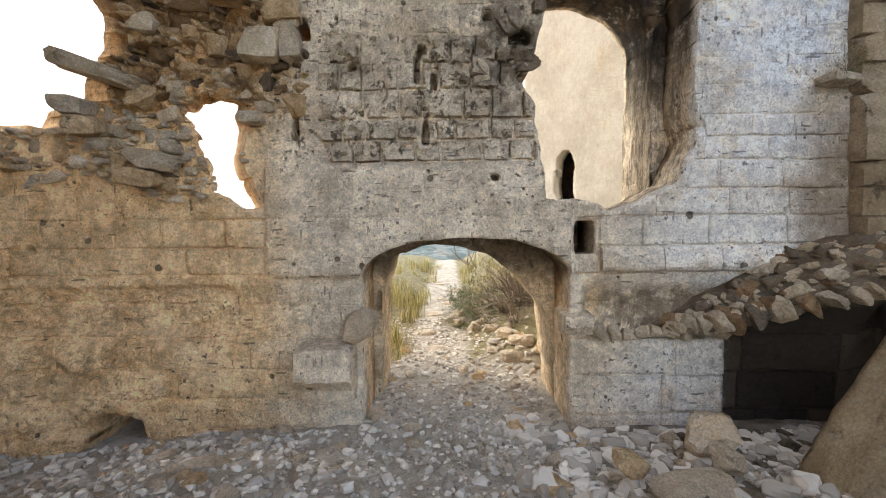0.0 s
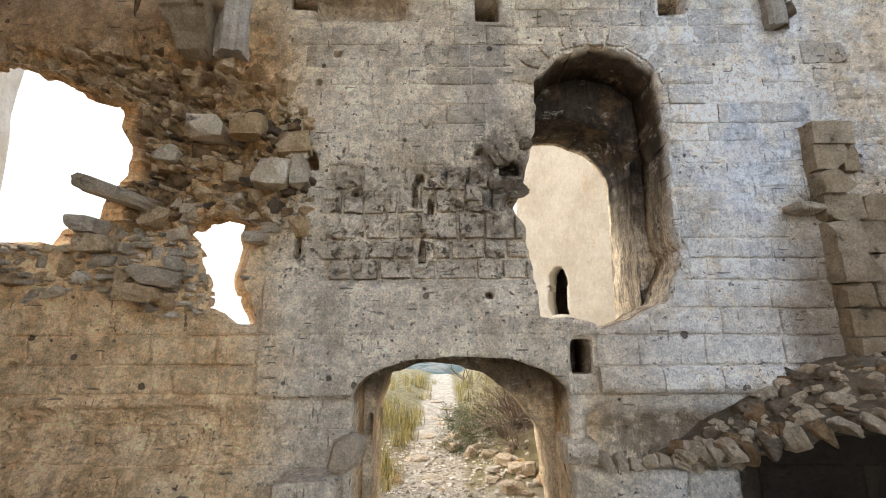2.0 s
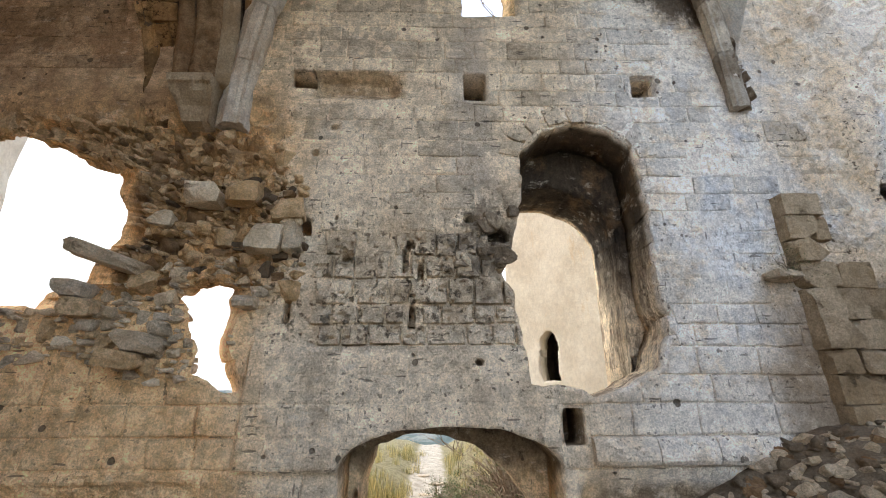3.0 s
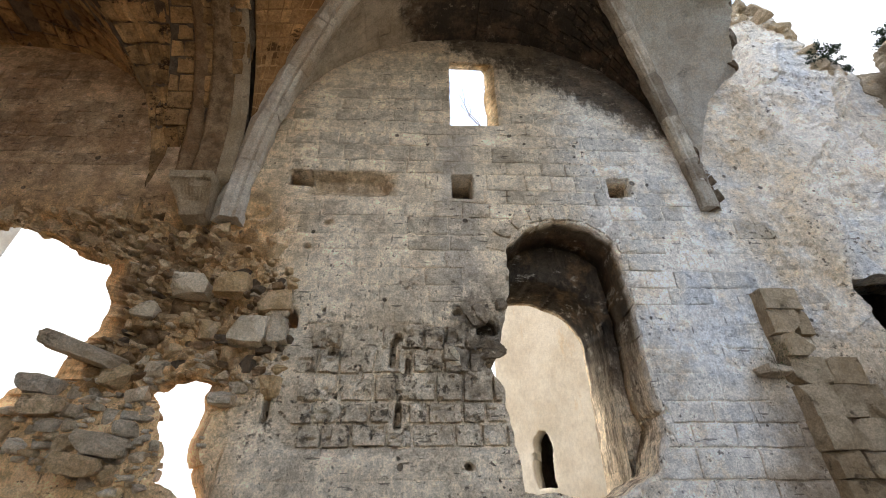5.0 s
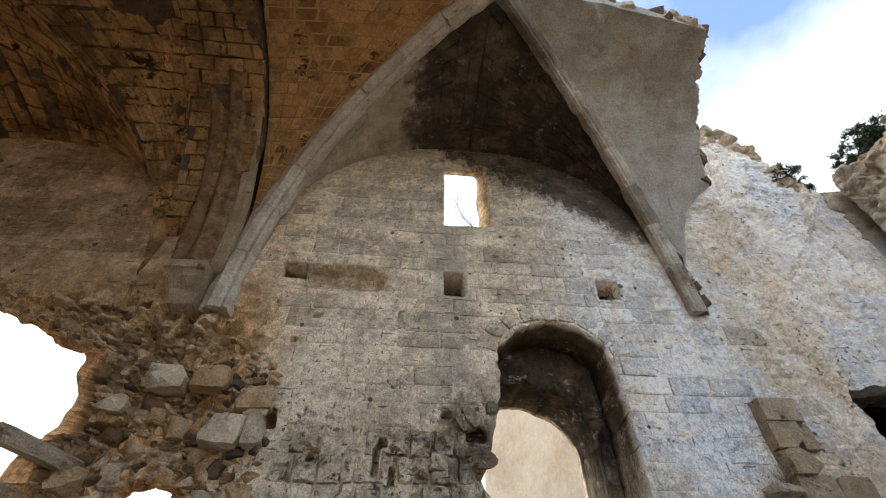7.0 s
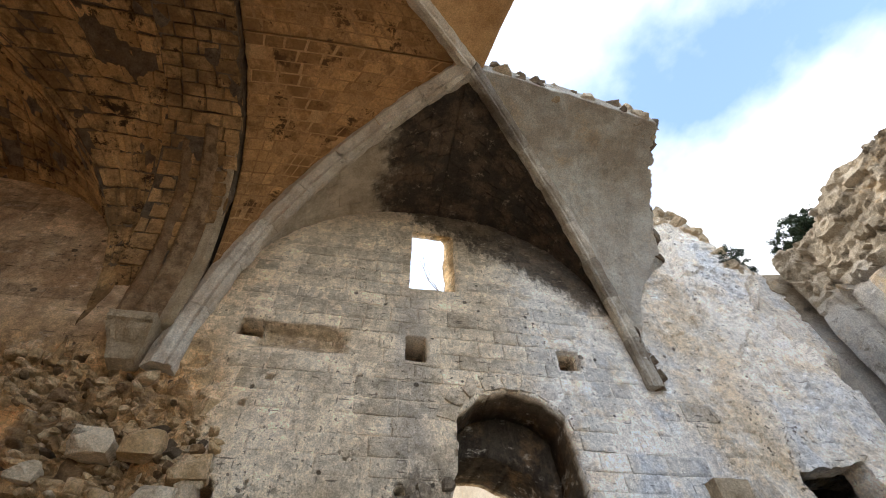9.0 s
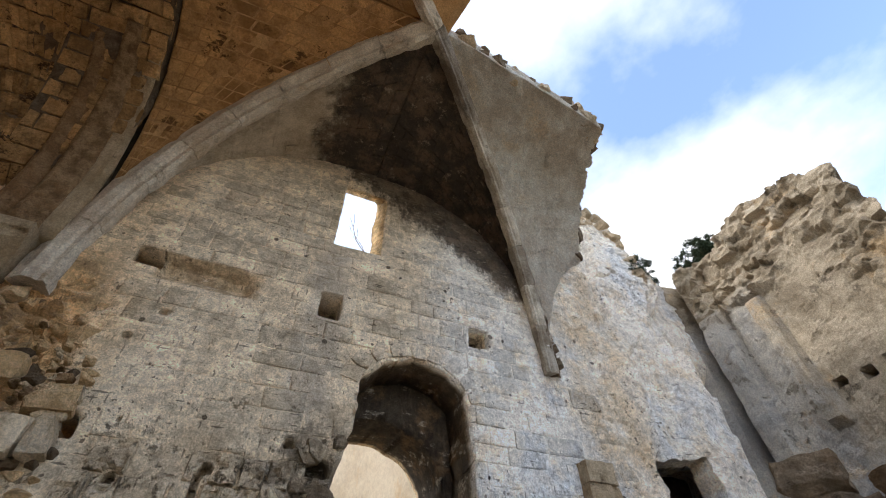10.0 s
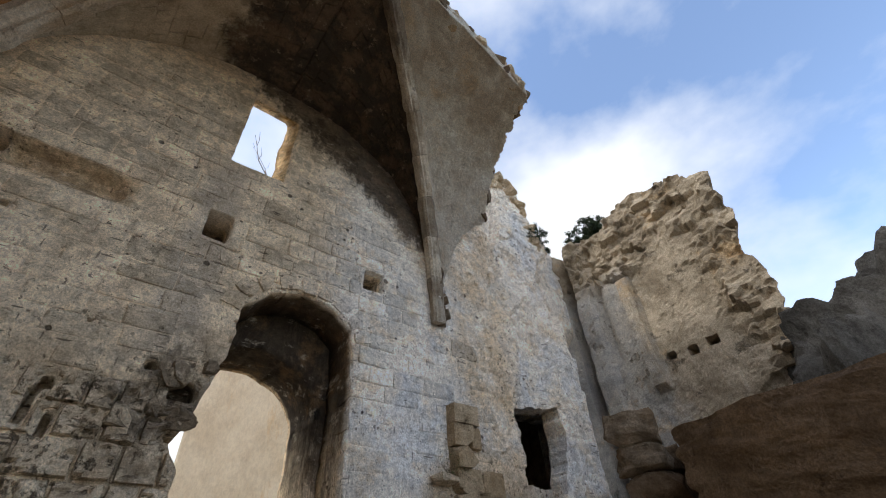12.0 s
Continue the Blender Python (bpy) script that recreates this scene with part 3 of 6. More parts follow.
SMALL_GAP = [(-2.66, 3.03), (-2.50, 3.17), (-2.23, 3.19), (-1.98, 3.13), (-2.03, 3.03), (-1.96, 2.92), (-2.05, 2.65), (-2.03, 2.50), (-1.95, 2.34), (-1.87, 2.15),
             (-2.02, 2.13), (-2.20, 2.23), (-2.37, 2.31), (-2.33, 2.52), (-2.44, 2.71), (-2.51, 2.88)]
NICHE = box_outline(1.11, 1.33, 1.66, 1.99)
BEAM_HOLES = [box_outline(0.265, 0.54, 5.42, 5.82), box_outline(2.30, 2.61, 5.50, 5.81), box_outline(-1.81, -1.50, 5.58, 5.85)]
EAST_HOLE = [(4.92, 3.3), (4.93, 4.36), (5.9, 4.5), (5.95, 4.0), (5.77, 3.27)]
EAST_SKY = [(5.2, 12), (5.35, 9.9), (6.0, 9.95), (6.35, 9.2), (6.5, 8.4), (7.2, 8.6), (9, 8.7), (9, 12)]
WEST_CAVE = [(-3.58, -0.2), (-3.56, 0.12), (-3.3, 0.19), (-3.05, 0.1), (-2.96, -0.2)]
THROUGH = [(PASSAGE, 0.02), (TALL, 0.035), (WINDOW, 0.015), (BIG_GAP, 0.07), (SMALL_GAP, 0.035), (EAST_HOLE, 0.06), (EAST_SKY, 0.15)]
PITS = [(-1.24, 5.03, 0.05), (-1.42, 4.69, 0.055), (-0.27, 4.18, 0.04), (-1.0, 3.47, 0.05), (-0.33, 3.62, 0.06), (0.62, 3.35, 0.05), (-1.5, 3.80, 0.13), (0.60, 3.72, 0.11), (0.30, 3.90, 0.06), (-0.9, 3.02, 0.04), (-4.2, 1.74, 0.07), (0.35, 2.4, 0.04), (2.05, 6.2, 0.03), (-0.62, 5.05, 0.03)]
SLITS = [(-0.38, 3.45, 0.035, 0.14), (-0.22, 3.32, 0.03, 0.1), (-1.12, 3.93, 0.02, 0.09), (-0.3, 2.85, 0.045, 0.13), (-1.55, 2.9, 0.04, 0.12)]
POCKETS = [(arch_outline(cx - r, cx + r, cz - r * 0.7, cz, cz + r, 6), 0.01) for cx, cz, r in PITS] + [(box_outline(cx - w, cx + w, cz - h, cz + h), 0.012) for cx, cz, w, h in SLITS]
POCKETS += [(NICHE, 0.012), (WEST_CAVE, 0.03)] + [(b, 0.012) for b in BEAM_HOLES]


def bed_depth(px, pz):
    """How far the mortar bed lies behind the faces of the stones."""
    torn_ = smooth_step(px, -1.9, -1.8) * (1 - smooth_step(px, 0.75, 0.9)) * smooth_step(pz, 2.5, 2.6) * (1 - smooth_step(pz, 3.65, 3.8))
    west = smooth_step(-px, 1.86, 1.95) * (1 - smooth_step(pz, 2.3, 2.45))
    east = smooth_step(px, 1.1, 1.2) * (1 - smooth_step(px, 3.5, 3.6)) * (1 - smooth_step(pz, 2.9, 3.1))
    panel = smooth_step(px, -1.9, -1.85) * (1 - smooth_step(px, 1.0, 1.1)) * smooth_step(pz, 1.4, 1.5) * (1 - smooth_step(pz, 2.45, 2.55))
    worn = smooth_step(fbm(px * 0.9, pz * 1.4, 41, 3), 0.05, 0.45)
    plain = 0.003 + (0.010 + 0.006 * west + 0.004 * east) * worn + 0.007 * west + 0.017 * east
    return (plain + torn_ * (0.020 + 0.035 * smooth_step(fbm(px * 1.6, pz * 1.6, 43, 3), -0.2, 0.3))) * (1 - 0.8 * panel)


def wall_front(px, pz):
    y = 0.012 * fbm(px * 0.7, pz * 0.7, 2) + 0.010 * fbm(px * 3, pz * 3, 3) + 0.006 * fbm(px * 11, pz * 11, 4, 3)
    # broken rubble between the gaps
    broken = smooth_step(-px, 1.5, 2.1) * smooth_step(pz, 2.75, 3.1) * (1 - smooth_step(pz, 4.9, 5.4))
    y = y + broken * (0.13 + 0.12 * fbm(px * 2.4, pz * 2.4, 8) + 0.06 * fbm(px * 7, pz * 7, 9) + 0.10 * facets(px * 4.5, pz * 6, 33) + 0.05 * facets(px * 10, pz * 12, 34))
    # eroded courses over the lintel
    eroded = smooth_step(px, -1.9, -1.7) * (1 - smooth_step(px, 0.7, 0.95)) * smooth_step(pz, 2.45, 2.65) * (1 - smooth_step(pz, 3.7, 4.0))
    y = y + eroded * (0.03 + 0.03 * fbm(px * 5, pz * 5, 12))
    # plain lintel panel stands proud of the courses under and beside it
    panel = smooth_step(px, -1.86, -1.80) * (1 - smooth_step(px, 1.06, 1.10)) * smooth_step(pz, 1.44, 1.49) * (1 - smooth_step(pz, 2.4, 2.9))
    y = y - 0.07 * panel
    # courses stand before their mortar
    y = y + bed_depth(px, pz)
    # west foot: battered rough courses
    foot = smooth_step(-px, -0.9, 3.0) * (1 - smooth_step(pz, 0.75, 0.95))
    y = y - 0.12 * foot - 0.1 * smooth_step(-px, 3.3, 4.2) * (1 - smooth_step(pz, 0.0, 0.9))
    west = smooth_step(-px, 1.9, 2.3) * (1 - smooth_step(pz, 2.4, 2.8))
    y = y + west * (0.03 * fbm(px * 4.5, pz * 6.5, 31) + 0.02 * fbm(px * 1.6, pz * 3.0, 32)) + 0.06 * west * smooth_step(pz, 0.9, 0.97) * (1 - smooth_step(pz, 1.34, 1.40))
    band = smooth_step(-px, 0.9, 1.6) * smooth_step(pz, 0.88, 0.98) * (1 - smooth_step(pz, 1.32, 1.42))
    y = y + band * (0.03 * fbm(px * 7, pz * 9, 35, 3) + 0.025 * facets(px * 6 + pz * 3, pz * 5, 36))
    rubble = smooth_step(-px, 2.8, 3.3) * (1 - smooth_step(pz, 0.75, 0.95))
    y = y + rubble * (0.06 * facets(px * 3, pz * 4, 37) + 0.03 * fbm(px * 8, pz * 8, 38, 3))
    # groove under the moulding on the east side
    groove = smooth_step(px, 1.15, 1.3) * (1 - smooth_step(px, 2.7, 3.0)) * smooth_step(pz, 0.82, 0.92) * (1 - smooth_step(pz, 1.2, 1.5))
    y = y + groove * (0.13 + 0.03 * fbm(px * 6, pz * 6, 14))
    low = smooth_step(px, 2.56, 2.6) * (1 - smooth_step(pz, 0.9, 1.2))
    y = y + 0.10 * low
    # the long chase beside the west beam hole
    rx, rz = px + 0.05 * fbm(px * 6, pz * 6, 25), pz + 0.05 * fbm(px * 5, pz * 7, 26)
    chase = smooth_step(px, -1.52, -1.46) * (1 - smooth_step(rx, -0.62, -0.45)) * smooth_step(rz, 5.42, 5.62) * (1 - smooth_step(rz, 5.76, 5.80))
    y = y + chase * (0.17 + 0.04 * facets(px * 5, pz * 9, 39) + 0.03 * fbm(px * 7, pz * 7, 15))
    # raw masonry further east
    raw = smooth_step(px, 3.7, 4.4)
    crag = np.abs(fbm(px * 1.1 + 0.5 * pz, pz * 0.5, 19))
    y = y + raw * (0.07 * fbm(px * 0.9, pz * 0.7, 16) + 0.03 * fbm(px * 3.1, pz * 2.4, 17) + 0.016 * fbm(px * 9, pz * 9, 18) - 0.05 * crag)
    y = y + raw * 0.05 * (np.floor(fbm(px * 1.3 - 0.5 * pz, pz * 0.9, 23) * 3.5) / 3.5)
    y = y + raw * (0.04 * facets(px * 1.5 + 0.4 * fbm(px, pz, 71), pz * 1.1, 5) + 0.018 * facets(px * 4.2, pz * 4.6, 6))
    y = y + raw * 0.22 * smooth_step(fbm(px * 1.2 - 0.25 * pz, pz * 0.35, 28), 0.30, 0.42)
    y = y + 0.5 * smooth_step(px, 6.75, 7.0)
    return y


def wall_splay(depth):
    """The gaps and the top window widen outwards, as broken or splayed openings do."""
    def shift(px, pz):
        gap = smooth_step(-px, 1.55, 1.9) * smooth_step(pz, 1.6, 2.1) * (1 - smooth_step(pz, 5.0, 6.0))
        top = smooth_step(pz, 7.2, 8.0) * smooth_step(px, -0.4, 0.2) * (1 - smooth_step(px, 1.2, 1.8))
        k = depth / 4.2
        jamb = smooth_step(px, 0.7, 0.95) * (1 - smooth_step(px, 1.05, 1.5)) * smooth_step(pz, 6.4, 6.7) * (1 - smooth_step(pz, 8.2, 8.5))
        return px + gap * px * k * 0.9 - 0.16 * jamb + 0.03 * jamb * fbm(px * 3, pz * 6, 74), pz + gap * (pz - 2.6) * k * 0.7 + top * 0.16
    return shift


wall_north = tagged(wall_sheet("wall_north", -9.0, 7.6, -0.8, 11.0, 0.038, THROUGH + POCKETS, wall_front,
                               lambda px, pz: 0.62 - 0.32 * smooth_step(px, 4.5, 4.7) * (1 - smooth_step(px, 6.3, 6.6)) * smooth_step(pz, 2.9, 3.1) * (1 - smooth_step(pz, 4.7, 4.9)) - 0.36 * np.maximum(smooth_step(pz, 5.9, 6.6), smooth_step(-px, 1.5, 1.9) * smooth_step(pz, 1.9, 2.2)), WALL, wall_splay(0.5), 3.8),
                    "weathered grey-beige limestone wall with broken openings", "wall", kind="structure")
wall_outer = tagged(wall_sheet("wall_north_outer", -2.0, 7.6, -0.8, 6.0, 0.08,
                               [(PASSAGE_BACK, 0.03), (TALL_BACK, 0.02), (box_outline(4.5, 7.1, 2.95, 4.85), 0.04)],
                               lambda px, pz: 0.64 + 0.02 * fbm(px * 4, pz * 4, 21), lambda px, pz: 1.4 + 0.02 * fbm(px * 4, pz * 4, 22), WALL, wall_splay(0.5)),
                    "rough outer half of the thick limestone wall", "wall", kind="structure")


def dark_box(x0, x1, y0, y1, z0, z1, t=0.25):
    """Dark box added behind a wall hole to black it out: walls, floor, roof."""
    verts, faces = [], []
    for a in ((x0 - t, x0, y0, y1, z0, z1), (x1, x1 + t, y0, y1, z0, z1), (x0 - t, x1 + t, y1, y1 + t, z0 - t, z1 + t),
              (x0 - t, x1 + t, y0, y1, z0 - t, z0), (x0 - t, x1 + t, y0, y1, z1, z1 + t)):
        n = len(verts)
        verts += [(x, y, z) for x in a[0:2] for y in a[2:4] for z in a[4:6]]
        faces += [tuple(n + i for i in f) for f in ((0, 1, 3, 2), (4, 6, 7, 5), (0, 4, 5, 1), (2, 3, 7, 6), (0, 2, 6, 4), (1, 5, 7, 3))]
    return tagged(mesh_object("wall_chamber", verts, faces, DARK_STONE), "added dark box that keeps a wall hole black", "room", kind="structure")


dark_box(4.4, 7.2, 1.38, 3.2, 2.85, 4.95)
dark_box(-4.1, -2.4, 0.58, 1.4, -0.7, 0.6)
dark_box(-2.2, -1.38, 0.40, 0.95, 5.35, 6.15, 0.06)


# ------------------------------------------------------------ vault
SPRING_W, SPRING_E = Vector((-2.42, 0.05, 5.0)), Vector((3.6, 0.05, 5.3))
BOSS = Vector((0.75, -2.66, 8.8))


def rise(u, p=2.15):
    return (1 - (1 - u) ** p) ** (1 / p)


def arc(a, b, u, p=2.15):
    return Vector((a.x + (b.x - a.x) * u, a.y + (b.y - a.y) * u, a.z + (b.z - a.z) * rise(u, p)))


def us(n):
    return [1 - math.cos(math.pi / 2 * i / n) for i in range(n + 1)]


def web(name, rib_a, rib_b, side_a, side_b, material, label, cut=None, thick=0.22, seed=40, rough=0.03, n=46, m=30, smooth=True, stop=1.0):
    """A vault web: ruled from a rib to its wall arch, with thickness above."""
    verts, faces = [], []
    ulist = [u * stop for u in us(n)]
    for layer in range(2):
        for u in ulist:
            a, b = arc(rib_a, rib_b, u), arc(side_a, side_b, u, 2.3)
            for j in range(m + 1):
                v = j / m
                if cut:
                    v *= cut(u)
                p = a.lerp(b, v)
                sag = 0.10 * math.sin(math.pi * v) * u
                nse = rough * noise.noise(p * 2.3 + Vector((seed, 0, 0))) + rough * 0.5 * noise.noise(p * 7.0)
                if rough > 0.08:
                    c = noise.voronoi(Vector((p.x * 3.0, p.y * 3.0, p.z * 5.0)))[0]
                    nse += 0.10 * (c[0] - 0.35) * (0.25 + 0.75 * v)
                verts.append(p + Vector((0, 0, sag + nse + thick * layer)))
    w, base = m + 1, (n + 1) * (m + 1)
    for i in range(n):
        for j in range(m):
            q = i * w + j
            faces.append((q, q + 1, q + w + 1, q + w))
            faces.append((q + base, q + w + base, q + w + 1 + base, q + 1 + base))
    for i in range(n):
        for j in (0, m):
            q = i * w + j
            f = (q, q + w, q + w + base, q + base)
            faces.append(f if j == 0 else f[::-1])
    for j in range(m):
        for i in (0, n):
            q = i * w + j
            f = (q, q + base, q + 1 + base, q + 1)
            faces.append(f if i == 0 else f[::-1])
    return tagged(mesh_object(name, verts, faces, material, smooth=smooth), label, "vault", kind="structure")


APEX_N = Vector((0.72, 0.05, 8.75))
APEX_W = Vector((-2.42, -2.66, 8.6))
SPRING_WB = Vector((-2.42, -5.37, 5.0))
APEX_E = Vector((3.88, -2.33, 8.68))
WEB_EAST_FOOT = Vector((4.6, 0.05, 5.6))
web("ceiling_web_north_west", SPRING_W, BOSS, SPRING_W, APEX_N, SOOTY_WEB, "pale coursed vault web, soot-blackened towards its crown", seed=40)
web("ceiling_web_north_east", SPRING_E, BOSS, SPRING_E, APEX_N, SOOTY_WEB, "soot-blackened rubble vault web over the window", seed=43)
web("ceiling_web_west_north", SPRING_W, BOSS, SPRING_W, APEX_W, BROWN_WEB, "brown plastered vault web with smoke stains", cut=lambda u: 1 - 0.02 * abs(noise.noise(Vector((u * 9, 1, 2)))), seed=47, rough=0.012, stop=0.996)
web("ceiling_web_west_south", SPRING_WB, BOSS, SPRING_WB, APEX_W, BROWN_WEB, "brown plastered vault web with smoke stains", seed=48, rough=0.012, stop=0.996)
web("ceiling_web_south", SPRING_WB, Vector((0.95, -2.58, 8.84)), SPRING_WB, Vector((1.40, -4.4, 8.80)), BROWN_WEB, "broken stub of the brown south vault web",
    cut=lambda u: 1.0 + 0.05 * noise.noise(Vector((u * 14, 3, 1))), seed=49, rough=0.03, thick=0.3)
web("ceiling_web_east", SPRING_E, BOSS, WEB_EAST_FOOT, APEX_E, WEB_STONE, "broken stub of the east vault web with a ragged edge",
    cut=lambda u: min(1.0, 0.10 + 5.0 * u) * (1.0 + 0.05 * noise.noise(Vector((u * 14, 3, 1))) + 0.03 * noise.noise(Vector((u * 45, 3, 1)))), seed=51, rough=0.07, thick=0.34, n=130, m=80, smooth=False)


def rib(name, a, b, width, depth, label, start=0.0, end=1.0, pieces=8, n=8, stone=RIB):
    """A moulded vault rib: voussoirs swept along its arc, each a stone of its own."""
    profile = [(-0.5, 0.35), (-0.5, -0.45), (-0.30, -0.72), (-0.16, -0.78), (-0.10, -1.0), (0.10, -1.0), (0.16, -0.78), (0.30, -0.72), (0.5, -0.45), (0.5, 0.35)]
    flat = Vector((b.x - a.x, b.y - a.y, 0)).normalized()
    side = Vector((flat.y, -flat.x, 0))
    root = tagged(new(name), label, "rib", group="vault ribs")
    k = len(profile)
    cuts = [math.acos(1 - start) / (math.pi / 2) + (1 - math.acos(1 - start) / (math.pi / 2)) * i / pieces for i in range(pieces + 1)]
    for c in range(pieces):
        verts, faces = [], []
        shift = side * random.uniform(-0.012, 0.012)
        for i in range(n + 1):
            t = cuts[c] + (cuts[c + 1] - cuts[c]) * (0.006 + 0.988 * i / n)
            u = min(end, 1 - math.cos(math.pi / 2 * t))
            p = arc(a, b, u)
            q = (arc(a, b, min(1, u + 0.01)) - arc(a, b, max(0, u - 0.01))).normalized()
            up = side.cross(q)
            if up.dot(Vector((-flat.x, -flat.y, 1))) < 0:
                up = -up
            for w, h in profile:
                chip = 0.16 * noise.noise(p * 5 + Vector((w * 2, h * 2, 0))) + 0.06 * noise.noise(p * 13 + Vector((w, h, 3)))
                shrink = 0.97 if i in (0, n) else 1
                verts.append(p + shift + side * (w * width * (1 + chip) * shrink) + up * (h * depth * (1 + chip) * shrink))
        for i in range(n):
            for j in range(k):
                d = (j + 1) % k
                faces.append((i * k + j, i * k + d, (i + 1) * k + d, (i + 1) * k + j))
        faces += [tuple(range(k))[::-1], tuple(range(n * k, n * k + k))]
        mesh_object("voussoir", verts, faces, stone, root)
    return root


def block_field(name, point, inward, nu, nv, material, label, depth=0.05, gap=0.06, seed=0, skip=0.05):
    """Rough squared stones laid over a curved surface, joined into one. point(u, v) gives the surface."""
    rnd = random.Random(seed)
    verts, faces = [], []
    for i in range(nu):
        v = -rnd.random() / nv
        while v < 1:
            w = rnd.uniform(0.7, 1.7) / nv
            v0, v1 = max(0, v), min(1, v + w)
            v += w
            if v1 - v0 < 0.4 / nv or rnd.random() < skip:
                continue
            u0, u1 = i / nu, (i + 1) / nu
            gu, gv = gap / nu * rnd.uniform(0.5, 1.6), gap / nv * rnd.uniform(0.5, 1.6)
            ju, jv = min(0.24, depth * 2.4) / nu, min(0.20, depth * 2) / nv
            ring = [(min(1, max(0, a + rnd.uniform(-ju, ju))), min(1, max(0, b + rnd.uniform(-jv, jv)))) for a, b in
                    ((u0 + gu, v0 + gv), (u1 - gu, v0 + gv), (u1 - gu, v1 - gv), (u0 + gu, v1 - gv))]
            d = depth * rnd.uniform(0.3, 1.3)
            n = len(verts)
            pts = [point(*q) for q in ring]
            mid = sum(pts, Vector()) / 4
            for p in pts:
                verts.append(p - inward(p) * 0.03)
            for p in pts:
                verts.append(p.lerp(mid, rnd.uniform(0.04, 0.16)) + inward(p) * d * rnd.uniform(0.7, 1.2))
            verts.append(mid + inward(mid) * d * rnd.uniform(1.0, 1.4))
            for k in range(4):
                c = (k + 1) % 4
                faces += [(n + k, n + c, n + 4 + c, n + 4 + k), (n + 4 + k, n + 4 + c, n + 8)]
    return tagged(mesh_object(name, verts, faces, material), label, "vault", kind="structure")


def web_point(rib_a, rib_b, side_a, side_b, stop=1.0):
    def point(u, v):
        u = stop * (1 - math.cos(math.pi / 2 * u))
        p = arc(rib_a, rib_b, u).lerp(arc(side_a, side_b, u, 2.3), v)
        return p + Vector((0, 0, 0.10 * math.sin(math.pi * v) * u))
    return point


def towards(c):
    return lambda p: (Vector(c) - p).normalized()


rib("vault_rib", SPRING_W, BOSS, 0.30, 0.26, "pale moulded limestone vault rib on a broken springer")
rib("vault_rib", SPRING_E, BOSS, 0.24, 0.24, "pale limestone vault rib with sooty patches", start=0.0, stone=SOOTY_RIB)
rib("vault_rib", SPRING_WB, BOSS, 0.24, 0.22, "pale limestone vault rib under brown plaster", start=0.05)


def arch_edge(p):
    """The east side of the wide arch has broken away from the web by a ragged crack."""
    return -2.428 - 0.22 * max(0.0, noise.noise(Vector((p.y * 1.9, p.z * 1.9, 5))) - 0.12) - 0.08 * max(0.0, noise.noise(Vector((p.y * 5, p.z * 5, 6))))


def transverse_point(u, v):
    a = SPRING_W if u < 0.5 else SPRING_WB
    uu = 1 - math.cos(math.pi / 2 * (1 - abs(1 - 2 * u)))
    p = arc(a, APEX_W, uu, 2.3)
    grow = min(1.0, uu / 0.06)
    inward = Vector((0, (-2.66 - p.y) * 0.2, -0.7)).normalized()
    e = arch_edge(p)
    return Vector((e + (-3.49 - e) * v, p.y + 0.35 * (1 - grow) * (1 if u < 0.5 else -1), p.z)) + inward * 0.13 * grow


def transverse_arch():
    """Wide raw masonry arch between the two bays, with a thick rough soffit."""
    verts, faces = [], []
    n, m = 60, 16
    for i in range(n + 1):
        u = i / n
        a = SPRING_W if u < 0.5 else SPRING_WB
        uu = 1 - abs(1 - 2 * u)
        uu = 1 - math.cos(math.pi / 2 * uu)
        p = arc(a, APEX_W, uu, 2.3)
        for j in range(m + 1):
            e = arch_edge(p)
            x = e + (-3.49 - e) * j / m
            nse = 0.09 * noise.noise(Vector((x * 2.2, p.y * 2.2, p.z * 2.2))) + 0.05 * noise.noise(Vector((x * 6, p.y * 6, p.z * 6)))
            inward = Vector((0, (-2.66 - p.y) * 0.2, -0.7)).normalized()
            grow = min(1.0, uu / 0.06)
            verts.append(Vector((x, p.y + 0.35 * (1 - grow) * (1 if u < 0.5 else -1), p.z)) + inward * (0.12 * grow + nse * grow))
    w = m + 1
    for i in range(n):
        for j in range(m):
            q = i * w + j
            faces.append((q, q + 1, q + w + 1, q + w))
    base = len(verts)
    verts += [v + Vector((0, 0, 0.5)) for v in verts[:base]]
    faces += [tuple(reversed([k + base for k in f])) for f in faces[:n * m]]
    for i in range(n):
        for j in (0, m):
            q = i * w + j
            faces.append((q, q + w, q + w + base, q + base))
    # dark stone behind the blocks stands in for shade in their gaps
    return tagged(mesh_object("transverse_arch", verts, faces, DARK_STONE), "raw brown masonry arch between two vault bays", "arch", kind="structure")


transverse_arch()


def crack_fill(name, point, n=40):
    """Black strip added above the vault, standing in for the dark of its cracks."""
    verts, faces = [], []
    for i in range(n + 1):
        for q in point(i / n):
            verts.append(q)
    for i in range(n):
        for k in range(4):
            c = (k + 1) % 4
            faces.append((i * 4 + k, i * 4 + c, i * 4 + 4 + c, i * 4 + 4 + k))
    return tagged(mesh_object(name, verts, faces, SHADE_STONE), "added black backing that makes the vault cracks look deep", "vault", kind="structure")


def fill_arch(u):
    a = SPRING_W if u < 0.5 else SPRING_WB
    p = arc(a, APEX_W, 1 - math.cos(math.pi / 2 * (1 - abs(1 - 2 * u))), 2.3)
    return [Vector((-2.75, p.y, p.z + 0.20)), Vector((-2.30, p.y, p.z + 0.20)), Vector((-2.30, p.y, p.z + 0.5)), Vector((-2.75, p.y, p.z + 0.5))]


